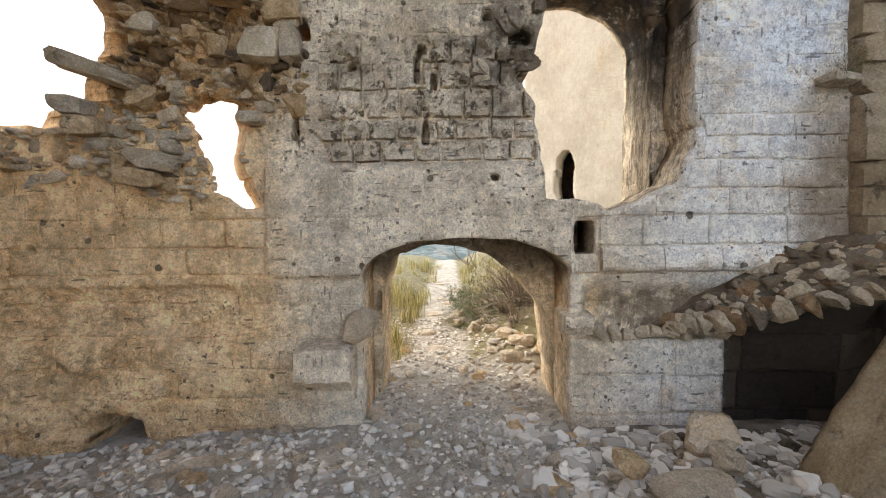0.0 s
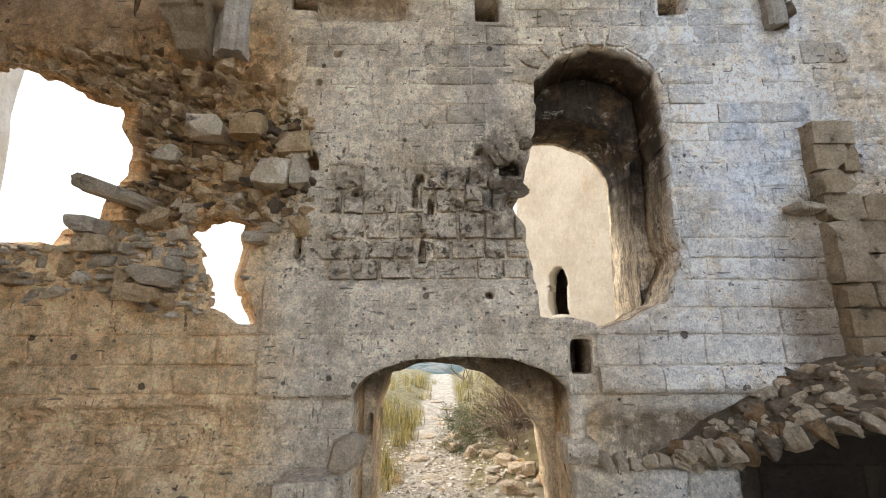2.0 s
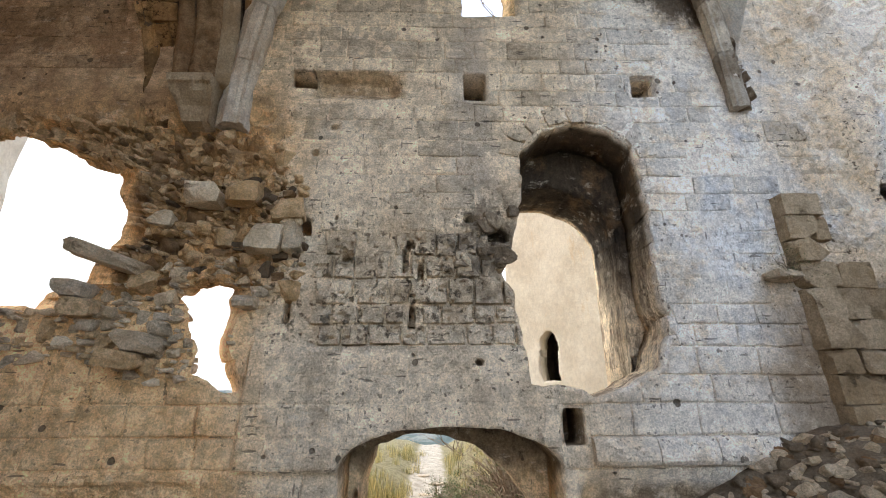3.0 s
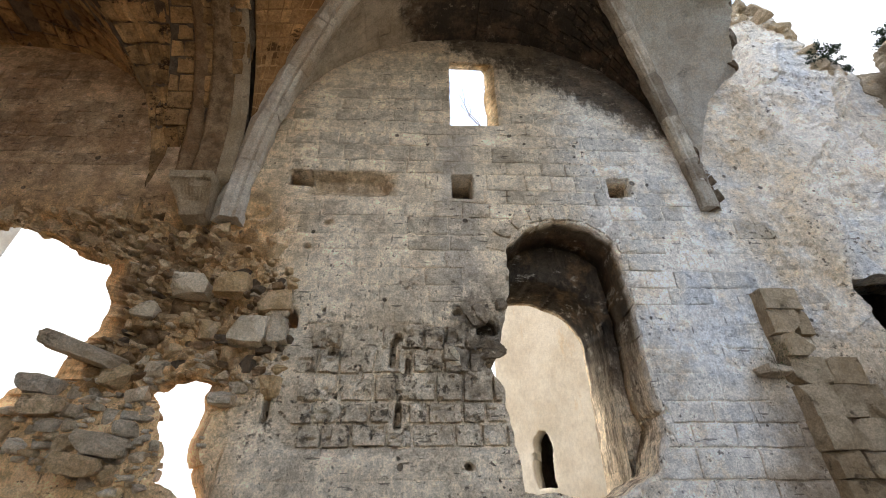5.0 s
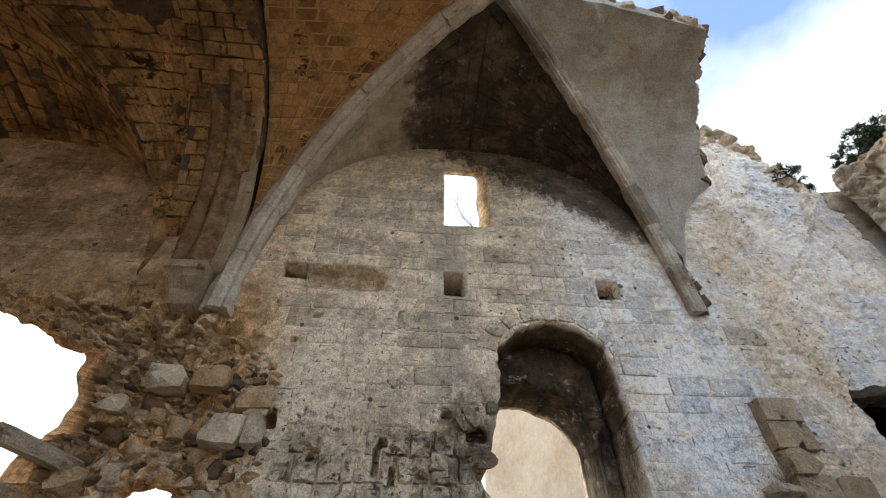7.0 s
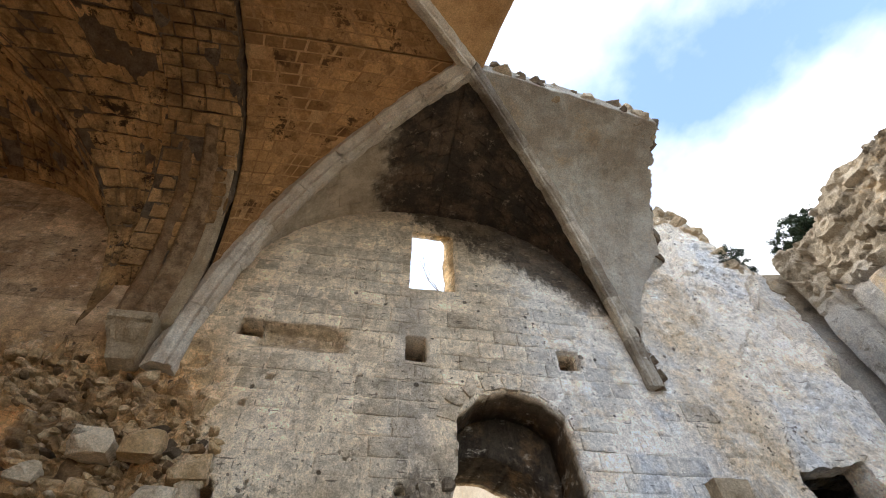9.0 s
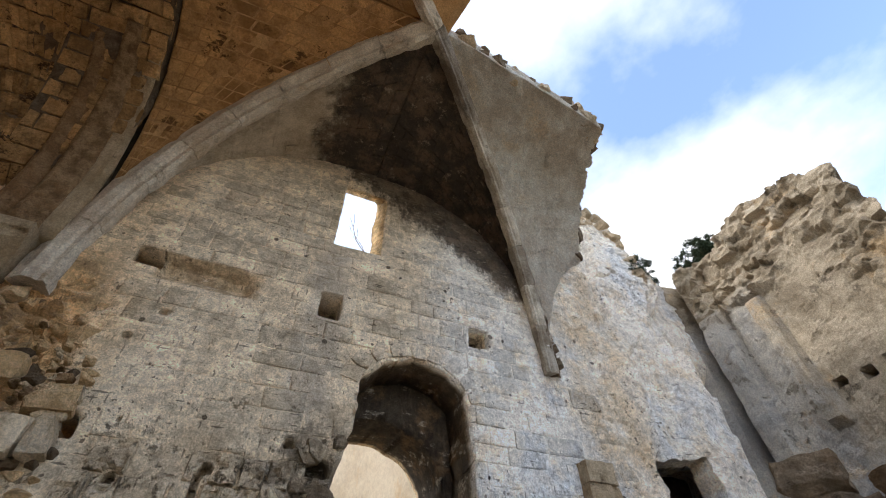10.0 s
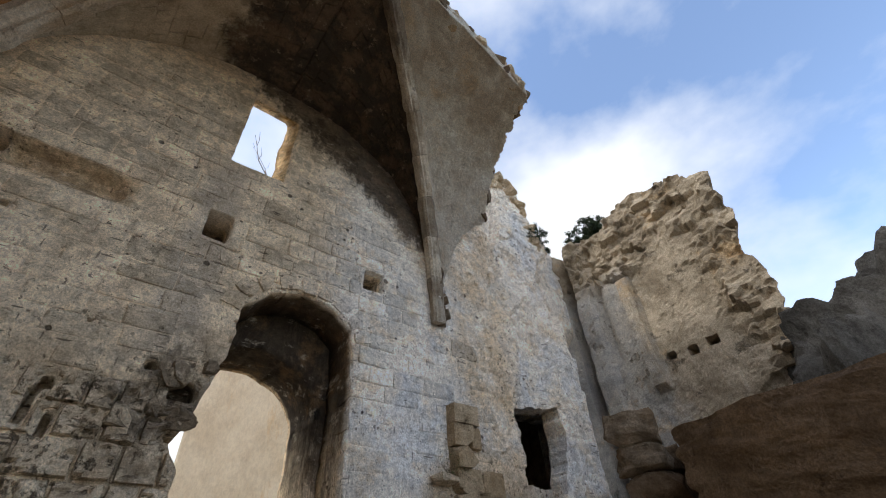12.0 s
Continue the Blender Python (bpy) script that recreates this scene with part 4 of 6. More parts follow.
def fill_ridge(u):
    p = APEX_W.lerp(BOSS, u)
    return [p + Vector((0, -0.12, 0.19)), p + Vector((0, 0.12, 0.19)), p + Vector((0, 0.12, 0.4)), p + Vector((0, -0.12, 0.4))]


crack_fill("ceiling_fill_arch", fill_arch)
crack_fill("ceiling_fill_ridge", fill_ridge, 8)
# western bay
W2 = -9.2
SW_A, SW_B = Vector((-3.45, 0.05, 5.0)), Vector((W2, 0.05, 5.0))
BOSS_W = Vector((-6.3, -2.66, 8.6))
APEX_NW = Vector((-6.3, 0.05, 8.2))
# dark webs again put shade into the gaps between the stones
web("ceiling_web_far_north", SW_A, BOSS_W, SW_A, APEX_NW, DARK_STONE, "west bay vault web, darkened for the shade between its stones", seed=61, rough=0.08)
web("ceiling_web_far_north", SW_B, BOSS_W, SW_B, APEX_NW, DARK_STONE, "west bay vault web, darkened for the shade between its stones", seed=62, rough=0.08)
web("ceiling_web_far_east", SW_A, BOSS_W, SW_A, Vector((-3.45, -2.66, 8.5)), DARK_STONE, "west bay vault web, darkened for the shade between its stones", seed=63, rough=0.08)
web("ceiling_web_far_east", Vector((-3.45, -5.37, 5.0)), BOSS_W, Vector((-3.45, -5.37, 5.0)), Vector((-3.45, -2.66, 8.5)), DARK_STONE,
    "west bay vault web, darkened for the shade between its stones", seed=64, rough=0.08)
web("ceiling_web_far_west", SW_B, BOSS_W, SW_B, Vector((W2, -2.66, 8.5)), DARK_STONE, "west bay vault web, darkened for the shade between its stones", seed=65, rough=0.08)


block_field("ceiling_blocks_arch", lambda u, v: transverse_point(0.04 + 0.92 * u, v), towards((-2.9, -2.66, 5.2)), 40, 4, RUBBLE_ISLE, "raw brown stones of the arch between two vault bays", 0.028, 0.012, 3, 0.0)
block_field("ceiling_blocks_west", web_point(SW_A, BOSS_W, SW_A, APEX_NW), towards((-6, -2.6, 5)), 18, 12, RUBBLE_ISLE, "rough ochre stones of the west bay vault", 0.035, 0.014, 4, 0.02)
block_field("ceiling_blocks_west", web_point(SW_B, BOSS_W, SW_B, APEX_NW), towards((-6, -2.6, 5)), 18, 12, RUBBLE_ISLE, "rough ochre stones of the west bay vault", 0.035, 0.014, 5, 0.02)
block_field("ceiling_blocks_west", web_point(SW_A, BOSS_W, SW_A, Vector((-3.45, -2.66, 8.5))), towards((-6, -2.6, 5)), 18, 12, RUBBLE_ISLE, "rough ochre stones of the west bay vault", 0.035, 0.014, 6, 0.02)
block_field("ceiling_blocks_west", web_point(Vector((-3.45, -5.37, 5.0)), BOSS_W, Vector((-3.45, -5.37, 5.0)), Vector((-3.45, -2.66, 8.5))), towards((-6, -2.6, 5)), 18, 12, RUBBLE_ISLE,
            "rough ochre stones of the west bay vault", 0.035, 0.014, 7, 0.02)
block_field("ceiling_blocks_north", web_point(SPRING_W, BOSS, SPRING_W, APEX_N), towards((0.7, -1.5, 5)), 24, 8, SOOTY_WEB, "pale and sooty courses of the vault web", 0.014, 0.03, 8, 0.10)
block_field("ceiling_blocks_north", web_point(SPRING_E, BOSS, SPRING_E, APEX_N), towards((0.7, -1.5, 5)), 24, 12, SOOTY_WEB, "soot-blackened stones of the vault", 0.03, 0.04, 9, 0.25)
block_field("ceiling_blocks_plaster", web_point(SPRING_W, BOSS, SPRING_W, APEX_W, 0.996), towards((-1, -2.6, 5)), 26, 9, BROWN_ISLE, "brown plastered courses of the vault web", 0.006, 0.014, 11, 0.02)
block_field("ceiling_blocks_plaster", web_point(SPRING_WB, BOSS, SPRING_WB, APEX_W, 0.996), towards((-1, -2.6, 5)), 26, 9, BROWN_ISLE, "brown plastered courses of the vault web", 0.006, 0.014, 12, 0.02)


# ------------------------------------------------------------ plain walls round the place
def slab_wall(name, x0, x1, y0, y1, z0, z1, material, label, seed=1, n=40, amp=0.12, top=0.4):
    """A rough thick wall as a displaced box with an uneven top."""
    bm = bmesh.new()
    bmesh.ops.create_cube(bm, size=1.0)
    bmesh.ops.subdivide_edges(bm, edges=bm.edges[:], cuts=n, use_grid_fill=True)
    for v in bm.verts:
        p = Vector((x0 + (x1 - x0) * (v.co.x + 0.5), y0 + (y1 - y0) * (v.co.y + 0.5), z0 + (z1 - z0) * (v.co.z + 0.5)))
        k = max(0.0, v.co.z + 0.5)
        d = Vector([noise.fractal(p * 0.9 + Vector((seed, c * 7, 0)), 0.8, 2.0, 5) for c in range(3)])
        p += d * amp
        p.z += top * k ** 3 * noise.fractal(Vector((p.x * 0.8, p.y * 0.8, seed)), 0.9, 2.0, 4)
        v.co = p
    me = bpy.data.meshes.new(name)
    bm.to_mesh(me)
    bm.free()
    me.materials.append(material)
    me.shade_smooth()
    return tagged(new(name, me), label, "wall", kind="structure")


EAST_TOP = [(-2, 12), (-2, 8.9), (0.2, 8.5), (1.06, 8.38), (1.5, 8.62), (1.87, 8.80), (2.58, 8.70), (3.03, 8.45), (3.42, 8.15), (3.36, 7.65), (3.42, 7.05), (3.24, 6.6), (3.28, 6.2),
            (3.36, 5.65), (3.28, 5.25), (3.42, 5.05), (3.2, 4.8), (2.95, 4.2), (2.95, -1), (5, -1), (5, 12)]
EAST_PUTLOGS = [box_outline(1.36, 1.56, 5.16, 5.31), box_outline(1.74, 1.92, 5.10, 5.27), box_outline(2.08, 2.28, 5.12, 5.30)]


def east_front(u, z):
    y = 0.05 * fbm(u * 1.1, z * 1.1, 81) + 0.03 * fbm(u * 4, z * 4, 82) + 0.015 * fbm(u * 11, z * 11, 83)
    y = y - 0.13 * smooth_step(u, 0.02, 0.06) * (1 - smooth_step(u, 0.36 + 0.1 * fbm(u, z, 75), 0.44)) * (1 - smooth_step(z, 6.6, 7.4))
    y = y - 0.20 * smooth_step(u, 1.02, 1.07) * (1 - smooth_step(u, 1.26, 1.32)) * smooth_step(z, 4.7, 4.8) * (1 - smooth_step(z, 6.9, 7.1))
    y = y + 0.03 * facets(u * 1.4 + 0.3 * fbm(u, z, 72), z * 1.1, 7) + 0.012 * facets(u * 4.5, z * 5.5, 8)
    y = y + 0.55 * smooth_step(u, -0.22, -0.14) * (1 - smooth_step(u, -0.06 + 0.06 * fbm(u * 2, z * 2, 73), 0.03))
    y = y + 0.12 * smooth_step(u, 0.46, 0.50) * (1 - smooth_step(u, 0.56, 0.64)) * smooth_step(z, 5.2, 6.0)
    craggy = np.maximum(smooth_step(u, 2.3, 2.8), smooth_step(z + 0.5 * fbm(u * 1.5, z * 1.5, 85), 7.0, 7.5))
    y = y + craggy * (0.10 * fbm(u * 1.6, z * 2.2, 84) + 0.16 * facets(u * 2.2, z * 3.4, 9) + 0.07 * facets(u * 5, z * 8, 10))
    return y


wall_east = tagged(wall_sheet("wall_east", -1.4, 4.2, -0.8, 10.2, 0.05, [(EAST_TOP, 0.10)] + [(b, 0.02) for b in EAST_PUTLOGS], east_front,
                              lambda u, z: 1.3 + 0 * u, EAST_STONE, lambda u, z: (u - 0.6 * smooth_step(u, 1.6, 3.2), z - 0.7 * smooth_step(z, 6.5, 8.5)), -9), "ruined pale masonry wall with pilasters and a craggy broken crown", "wall", kind="structure")
wall_east.matrix_world = pose(7.5, 0, 0, 0, 0, -90)
# south wall is added out of view to keep light off the west bay
slab_wall("wall_south", -10.2, -3.0, -6.8, -5.8, -1, 9, RUBBLE, "added ochre wall out of view that darkens the west bay", 6, n=20)
slab_wall("wall_west", -10.2, -9.2, -6.2, 0.4, -1, 9, RUBBLE, "rough ochre masonry end wall", 5, n=20)
tower = tagged(wall_sheet("outer_tower", -0.16, 4.5, -2.5, 9.0, 0.05, [(arch_outline(0.52, 0.88, 2.38, 2.88, 3.30, 8), 0.05)],
                          lambda u, z: 0.02 * fbm(u * 1.5, z * 0.8, 91) + 0.006 * fbm(u * 9, z * 2, 92), lambda u, z: 0.28 + 0 * u, OUTER),
               "sunlit cream outer tower wall with a small pointed opening", "wall", kind="structure")
tower.matrix_world = pose(1.56, 4.5, 0, 0, 0, -40)
# dark box and backing wall added unseen to darken the tower's opening
dark_box(0.25, 1.5, 0.27, 1.8, 1.9, 3.8).matrix_world = pose(1.56, 4.5, 0, 0, 0, -40)
slab_wall("tower_room", 1.9, 5.5, 5.2, 5.5, -2.5, 6, DARK_STONE, "added dark backing wall behind the tower's opening", 12, n=6)
slab_wall("outer_pier", -11.1, -8.1, 2.2, 3.2, -2.5, 9.5, OUTER, "sunlit cream outer pier", 8, n=24, amp=0.08)


# ------------------------------------------------------------ ground
def ground_height(x, y):
    inside = 0.62 * smooth_step(-y, 0.0, 4.6) + 0.08 * fbm(x * 0.8, y * 0.8, 71) + 0.045 * fbm(x * 3.5, y * 3.5, 72)
    west = -0.25 * smooth_step(-x, 1.0, 4.5) * smooth_step(y, -3.5, 0.0)
    east = 0.15 * smooth_step(x, 1.2, 3.0) * smooth_step(-y, 0.2, 2.5)
    z = np.where(y < 1.2, inside + west + east, 0.08 * fbm(x * 0.8, y * 0.8, 71) + 0.045 * fbm(x * 3.5, y * 3.5, 72))
    away = np.abs(x - path_x(y))
    banks = (0.30 + 0.25 * smooth_step(x, 0.2, 2.5)) * smooth_step(away, 0.35, 1.6) * smooth_step(y, 1.5, 3.2)
    far = np.hypot(x, y)
    drop = -70 * smooth_step(far, 17, 150)
    hills = 130 * smooth_step(far, 260, 1300) * (0.6 + 0.5 * fbm(x / 420, y / 420, 75)) + 16 * smooth_step(far, 200, 400) * fbm(x / 90, y / 90, 77)
    return z + banks + drop + hills + smooth_step(far, 18, 60) * 1.5 * fbm(x / 9, y / 9, 76)


def path_x(y):
    return -0.35 + 0.30 * smooth_step(y, 4.0, 12.0)


def build_ground():
    n = 150
    t = np.linspace(-1, 1, 2 * n + 1)
    s = 1.7 * np.sinh(8.0 * t)
    gx, gy = np.meshgrid(s, s - 0.6)
    gz = ground_height(gx, gy)
    w = 2 * n + 1
    verts = np.stack([gx, gy, gz], -1).reshape(-1, 3)
    faces = [(j * w + i, j * w + i + 1, (j + 1) * w + i + 1, (j + 1) * w + i) for j in range(w - 1) for i in range(w - 1)]
    return tagged(mesh_object("ground", verts.tolist(), faces, GROUND, smooth=True), "pale grey gravel and rubble ground", "ground", kind="structure")


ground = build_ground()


def ground_at(x, y):
    return float(ground_height(np.array([x]), np.array([y]))[0])


# ------------------------------------------------------------ stones
def stone_mesh(name, seed, material, sub=3, planes=6, lo=0.6, hi=0.95, soft=(0.12, 0.4), amp=0.13):
    """An angular stone of unit half-size."""
    rnd = random.Random(seed)
    bm = bmesh.new()
    bmesh.ops.create_cube(bm, size=2.0)
    bmesh.ops.subdivide_edges(bm, edges=bm.edges[:], cuts=sub, use_grid_fill=True)
    round_ = rnd.uniform(*soft)
    for v in bm.verts:
        v.co = v.co.lerp(v.co.normalized() * 1.15, round_) * 0.9
    for _ in range(planes):
        n = Vector((rnd.uniform(-1, 1), rnd.uniform(-1, 1), rnd.uniform(-1, 1))).normalized()
        d = rnd.uniform(lo, hi)
        for v in bm.verts:
            over = v.co.dot(n) - d
            if over > 0:
                v.co -= n * over
    for v in bm.verts:
        v.co *= 1 + amp * noise.noise(v.co * 1.5 + Vector((seed, 0, 0))) + 0.4 * amp * noise.noise(v.co * 4.1 + Vector((0, seed, 0)))
    me = bpy.data.meshes.new(name)
    bm.to_mesh(me)
    bm.free()
    me.materials.append(material)
    return me


STONES = {m.name: [stone_mesh("stone", 100 + 10 * i + k, m) for k in range(9)] for i, m in enumerate((RUBBLE, GREY_STONE, DARK_STONE, CLIFF, BROWN_STONE, TAN_STONE, WALL, DULL_STONE))}


def put_stone(name, material, x, y, z, sx, sy, sz, parent=None, rnd=random, tilt=0.3, turn=3.14):
    ob = new(name, rnd.choice(STONES[material.name]))
    ob.matrix_world = Matrix.LocRotScale((x, y, z), Euler((rnd.uniform(-tilt, tilt), rnd.uniform(-tilt, tilt), rnd.uniform(-turn, turn))), (sx, sy, sz))
    if parent is not None:
        ob.parent = parent
    return ob


def field_min(pts, holes):
    """The least distance of some points to the openings."""
    px, pz = np.array([p[0] for p in pts]), np.array([p[1] for p in pts])
    return min(float(polygon_distance(px, pz, h).min()) for h, _ in holes)


def field_at(x, z, holes):
    return field_min([(x, z)], holes)


def front_at(x, z):
    return float(wall_front(np.array([x]), np.array([z]))[0])


def broken_masonry():
    """Loose stones standing out of the torn wall core between the gaps, and along their edges."""
    rnd = random.Random(11)
    done, small = [], []
    tries = 0
    while len(done) < 560 and tries < 22000:
        tries += 1
        x, z = rnd.uniform(-6.0, -1.45), rnd.uniform(2.15, 5.65)
        core = -3.4 < x < -1.45 and z > 2.95
        coping = z < 3.15 and x < -2.0 and z > 2.35 + 0.12 * math.sin(x * 3)
        soffit = x < -2.75 and 4.45 < z < 5.15
        if x < -4.9 and not soffit:
            continue
        core = core and z < 5.0
        if not (core or coping or soffit) or (x > -1.95 and z < 3.1) or (x > -1.75 and z > 4.35) or (x > -2.4 and z > 4.75):
            continue
        d = field_at(x, z, [(BIG_GAP, 0), (SMALL_GAP, 0)])
        w = (rnd.uniform(0.05, 0.15) if len(done) < 220 else rnd.uniform(0.022, 0.06)) * (0.6 if d < 0.1 else 1)
        h = w * rnd.uniform(0.5, 0.95)
        if d < 0.015 + 0.6 * w:
            continue
        if any(abs(x - a) < (w + b) * 0.80 and abs(z - c) < (h + e) * 0.80 for a, c, b, e in done):
            continue
        done.append((x, z, w, h))
        m = rnd.choice((RUBBLE, RUBBLE, TAN_STONE, TAN_STONE, GREY_STONE, CLIFF, CLIFF) if z < 3.2 else (BROWN_STONE, RUBBLE, RUBBLE, DARK_STONE, DARK_STONE, TAN_STONE) if z < 4.5 else (RUBBLE, RUBBLE, BROWN_STONE, RUBBLE))
        if len(done) > 220:
            m = RUBBLE if m is DARK_STONE else m
            small.append((m, x, z, w, h))
            continue
        put_stone("stone", m, x, front_at(x, z) - rnd.uniform(-0.10, 0.01), z, w, rnd.uniform(0.10, 0.16), h, wall_north, rnd, 0.16, 0.3)


    by_kind = {}
    for m, x, z, w, h in small:
        by_kind.setdefault(m.name, (m, []))[1].append((x, z, w, h))
    for m, items in by_kind.values():
        verts, faces = [], []
        for x, z, w, h in items:
            me = rnd.choice(STONES[m.name])
            n = len(verts)
            t = Matrix.LocRotScale((x, front_at(x, z) - rnd.uniform(-0.05, 0.03), z), Euler((0, rnd.uniform(-0.3, 0.3), rnd.uniform(-0.4, 0.4))), (w, 0.09, h))
            verts += [t @ v.co for v in me.vertices]
            faces += [tuple(i + n for i in p.vertices) for p in me.polygons]
        tagged(mesh_object("small_stones", verts, faces, m, wall_north), kind="stuff")


broken_masonry()


def wall_slab(x, y, z, sx, sy, sz, roll, material, seed, label):
    me = stone_mesh("stone_slab", seed, material, 4, 4, 0.78, 1.0, (0.25, 0.42))
    ob = new("stone_slab", me)
    ob.matrix_world = pose(x, y, z, 0, roll, 8) @ Matrix.Diagonal((sx, sy, sz, 1))
    return tagged(ob, label, "stone", group="loose stones on the broken wall")


wall_slab(-3.36, -0.02, 3.43, 0.44, 0.22, 0.085, 17, CLIFF, 301, "long grey stone slab jutting from broken wall")
wall_slab(-3.62, -0.02, 3.10, 0.17, 0.2, 0.09, 5, GREY_STONE, 302, "grey stone lying on the broken wall head")
wall_slab(-3.52, 0.0, 2.92, 0.17, 0.18, 0.10, 0, RUBBLE, 303, "brown stone lying on the broken wall head")
wall_slab(-2.83, -0.08, 2.58, 0.22, 0.2, 0.10, 8, CLIFF, 304, "grey flat slab on the broken wall head")
wall_slab(-2.95, -0.10, 2.42, 0.20, 0.18, 0.09, 9, RUBBLE, 305, "brown flat slab on the broken wall head")
wall_slab(-1.93, -0.02, 2.98, 0.12, 0.16, 0.07, 0, GREY_STONE, 306, "grey stone poking into the small gap")
wall_slab(-1.82, -0.05, 3.64, 0.20, 0.15, 0.17, 4, TAN_STONE, 307, "pale squared stone standing out of the wall")
wall_slab(-1.55, -0.02, 3.67, 0.11, 0.14, 0.19, -6, CLIFF, 308, "pale squared stone standing out of the wall")
wall_slab(-1.62, -0.03, 3.95, 0.19, 0.14, 0.13, -8, RUBBLE, 309, "ochre rounded stone standing out of the wall")
wall_slab(-2.55, 0.0, 4.15, 0.22, 0.16, 0.13, 2, TAN_STONE, 310, "pale squared stone standing out of the wall")
wall_slab(-2.12, -0.02, 4.16, 0.2, 0.14, 0.14, 0, RUBBLE, 311, "ochre squared stone standing out of the wall")


# ------------------------------------------------------------ ashlar blocks
def ashlar(x0, x1, z0, z1, proud, rough, pit, rnd, bevel, solid):
    """Front of one squared stone: chipped arrises, an uneven face and worn holes, cut off where it meets an opening."""
    step = 0.026 if z1 < 4.3 else 0.036
    rims = [0.0, 0.003, 0.5 * bevel, bevel]

    def ticks(a, b):
        inner = np.linspace(a + bevel, b - bevel, max(4, int((b - a) / step)))[1:-1]
        return np.concatenate([[a + r for r in rims], inner, [b - r for r in rims[::-1]]])

    tx, tz = ticks(x0, x1), ticks(z0, z1)
    nu, nv = len(tx) - 1, len(tz) - 1
    gx, gz = np.meshgrid(tx, tz)
    s = rnd.randrange(1000)
    ex, ez = np.minimum(gx - x0, x1 - gx), np.minimum(gz - z0, z1 - gz)
    edge = np.minimum(ex, ez) - 0.5 * bevel * np.exp(-(ex + ez) / (2.5 * bevel)) + bevel * (0.15 + 0.75 * fbm(gx * 14, gz * 14, s, 2))
    keep = None
    near = [h for h, _ in solid if float(polygon_distance(np.array([(x0 + x1) / 2]), np.array([(z0 + z1) / 2]), h)[0]) < (x1 - x0 + z1 - z0) / 2 + 0.05]
    if near:
        d = np.min([polygon_distance(gx, gz, h) for h in near], axis=0)
        keep = d > 0.018
        edge = np.minimum(edge, d - 0.018)
    sunk = np.full(gx.shape, 1.0)
    for h, _ in POCKETS:
        if min(abs(h[0][0] - x0), abs(h[0][0] - x1)) < 0.9 and abs(h[0][1] - z0) < 0.9:
            sunk = np.minimum(sunk, polygon_distance(gx, gz, h))
    lift = smooth_step(edge, 0.0, bevel)
    face = proud + rough * (0.9 * fbm(gx * 6, gz * 6, s + 3, 3) + 0.5 * fbm(gx * 22, gz * 22, s + 5, 2))
    face = face + rough * (rnd.uniform(-1, 1) * (gx - x0) / (x1 - x0) + rnd.uniform(-1, 1) * (gz - z0) / (z1 - z0))
    face = face - pit * smooth_step(fbm(gx * 9, gz * 11, s + 9, 2), 0.28, 0.50) - pit * 0.7 * smooth_step(fbm(gx * 19, gz * 19, s + 11, 1), 0.35, 0.5)
    bed = bed_depth(gx, gz)
    rim = (ex < 1e-6) | (ez < 1e-6)
    out = np.where(rim, -0.02, -0.004 + (face + bed + 0.004) * lift)
    out = np.where(sunk < 0.008, -0.2, np.where(sunk < 0.03, np.minimum(out, bed * 0.3), out))
    wob = np.where(rim, 0.0, 0.003) * fbm(gx * 12, gz * 12, s + 2, 2)
    sway, dip = 0.03 * fbm(gx * 0.9, gz * 1.3, 51, 2), 0.022 * fbm(gx * 0.8, gz * 0.9, 52, 3)
    px, pz = gx + wob + sway, gz - wob + dip
    verts = np.stack([px, wall_front(px, pz) - out, pz], -1).reshape(-1, 3)
    w = nu + 1
    faces = [(j * w + i, j * w + i + 1, (j + 1) * w + i + 1, (j + 1) * w + i) for j in range(nv) for i in range(nu)
             if keep is None or (keep[j, i] and keep[j, i + 1] and keep[j + 1, i] and keep[j + 1, i + 1])]
    return verts.tolist(), faces


def zone(x, z):
    """Joint width, how far stones stand proud, unevenness, depth of worn holes, bevel and size of stones."""
    if x < -1.85 and z < 2.4:
        if x < -3.0 and z < 0.9:
            return 0.022, 0.016, 0.030, 0.035, 0.030, 0.26
        if 0.9 < z < 1.4:
            return 0.012, 0.010, 0.022, 0.022, 0.022, 0.30
        return 0.008, 0.006, 0.010, 0.012, 0.010, 0.36
    if -1.85 < x < 0.9 and 2.5 < z < 3.75:
        return 0.015, 0.012, 0.020, 0.045, 0.012, 0.19
    if x > 1.1 and 1.4 < z < 3.0:
        return 0.009, 0.005, 0.004, 0.008, 0.008, 0.36
    if x > 1.0 and z < 0.85:
        return 0.010, 0.006, 0.005, 0.012, 0.010, 0.52
    if -1.85 < x < 1.1 and z < 2.5:
        return 0.004, 0.001, 0.004, 0.010, 0.006, 0.45
    return 0.006, 0.003, 0.006, 0.012, 0.007, 0.25


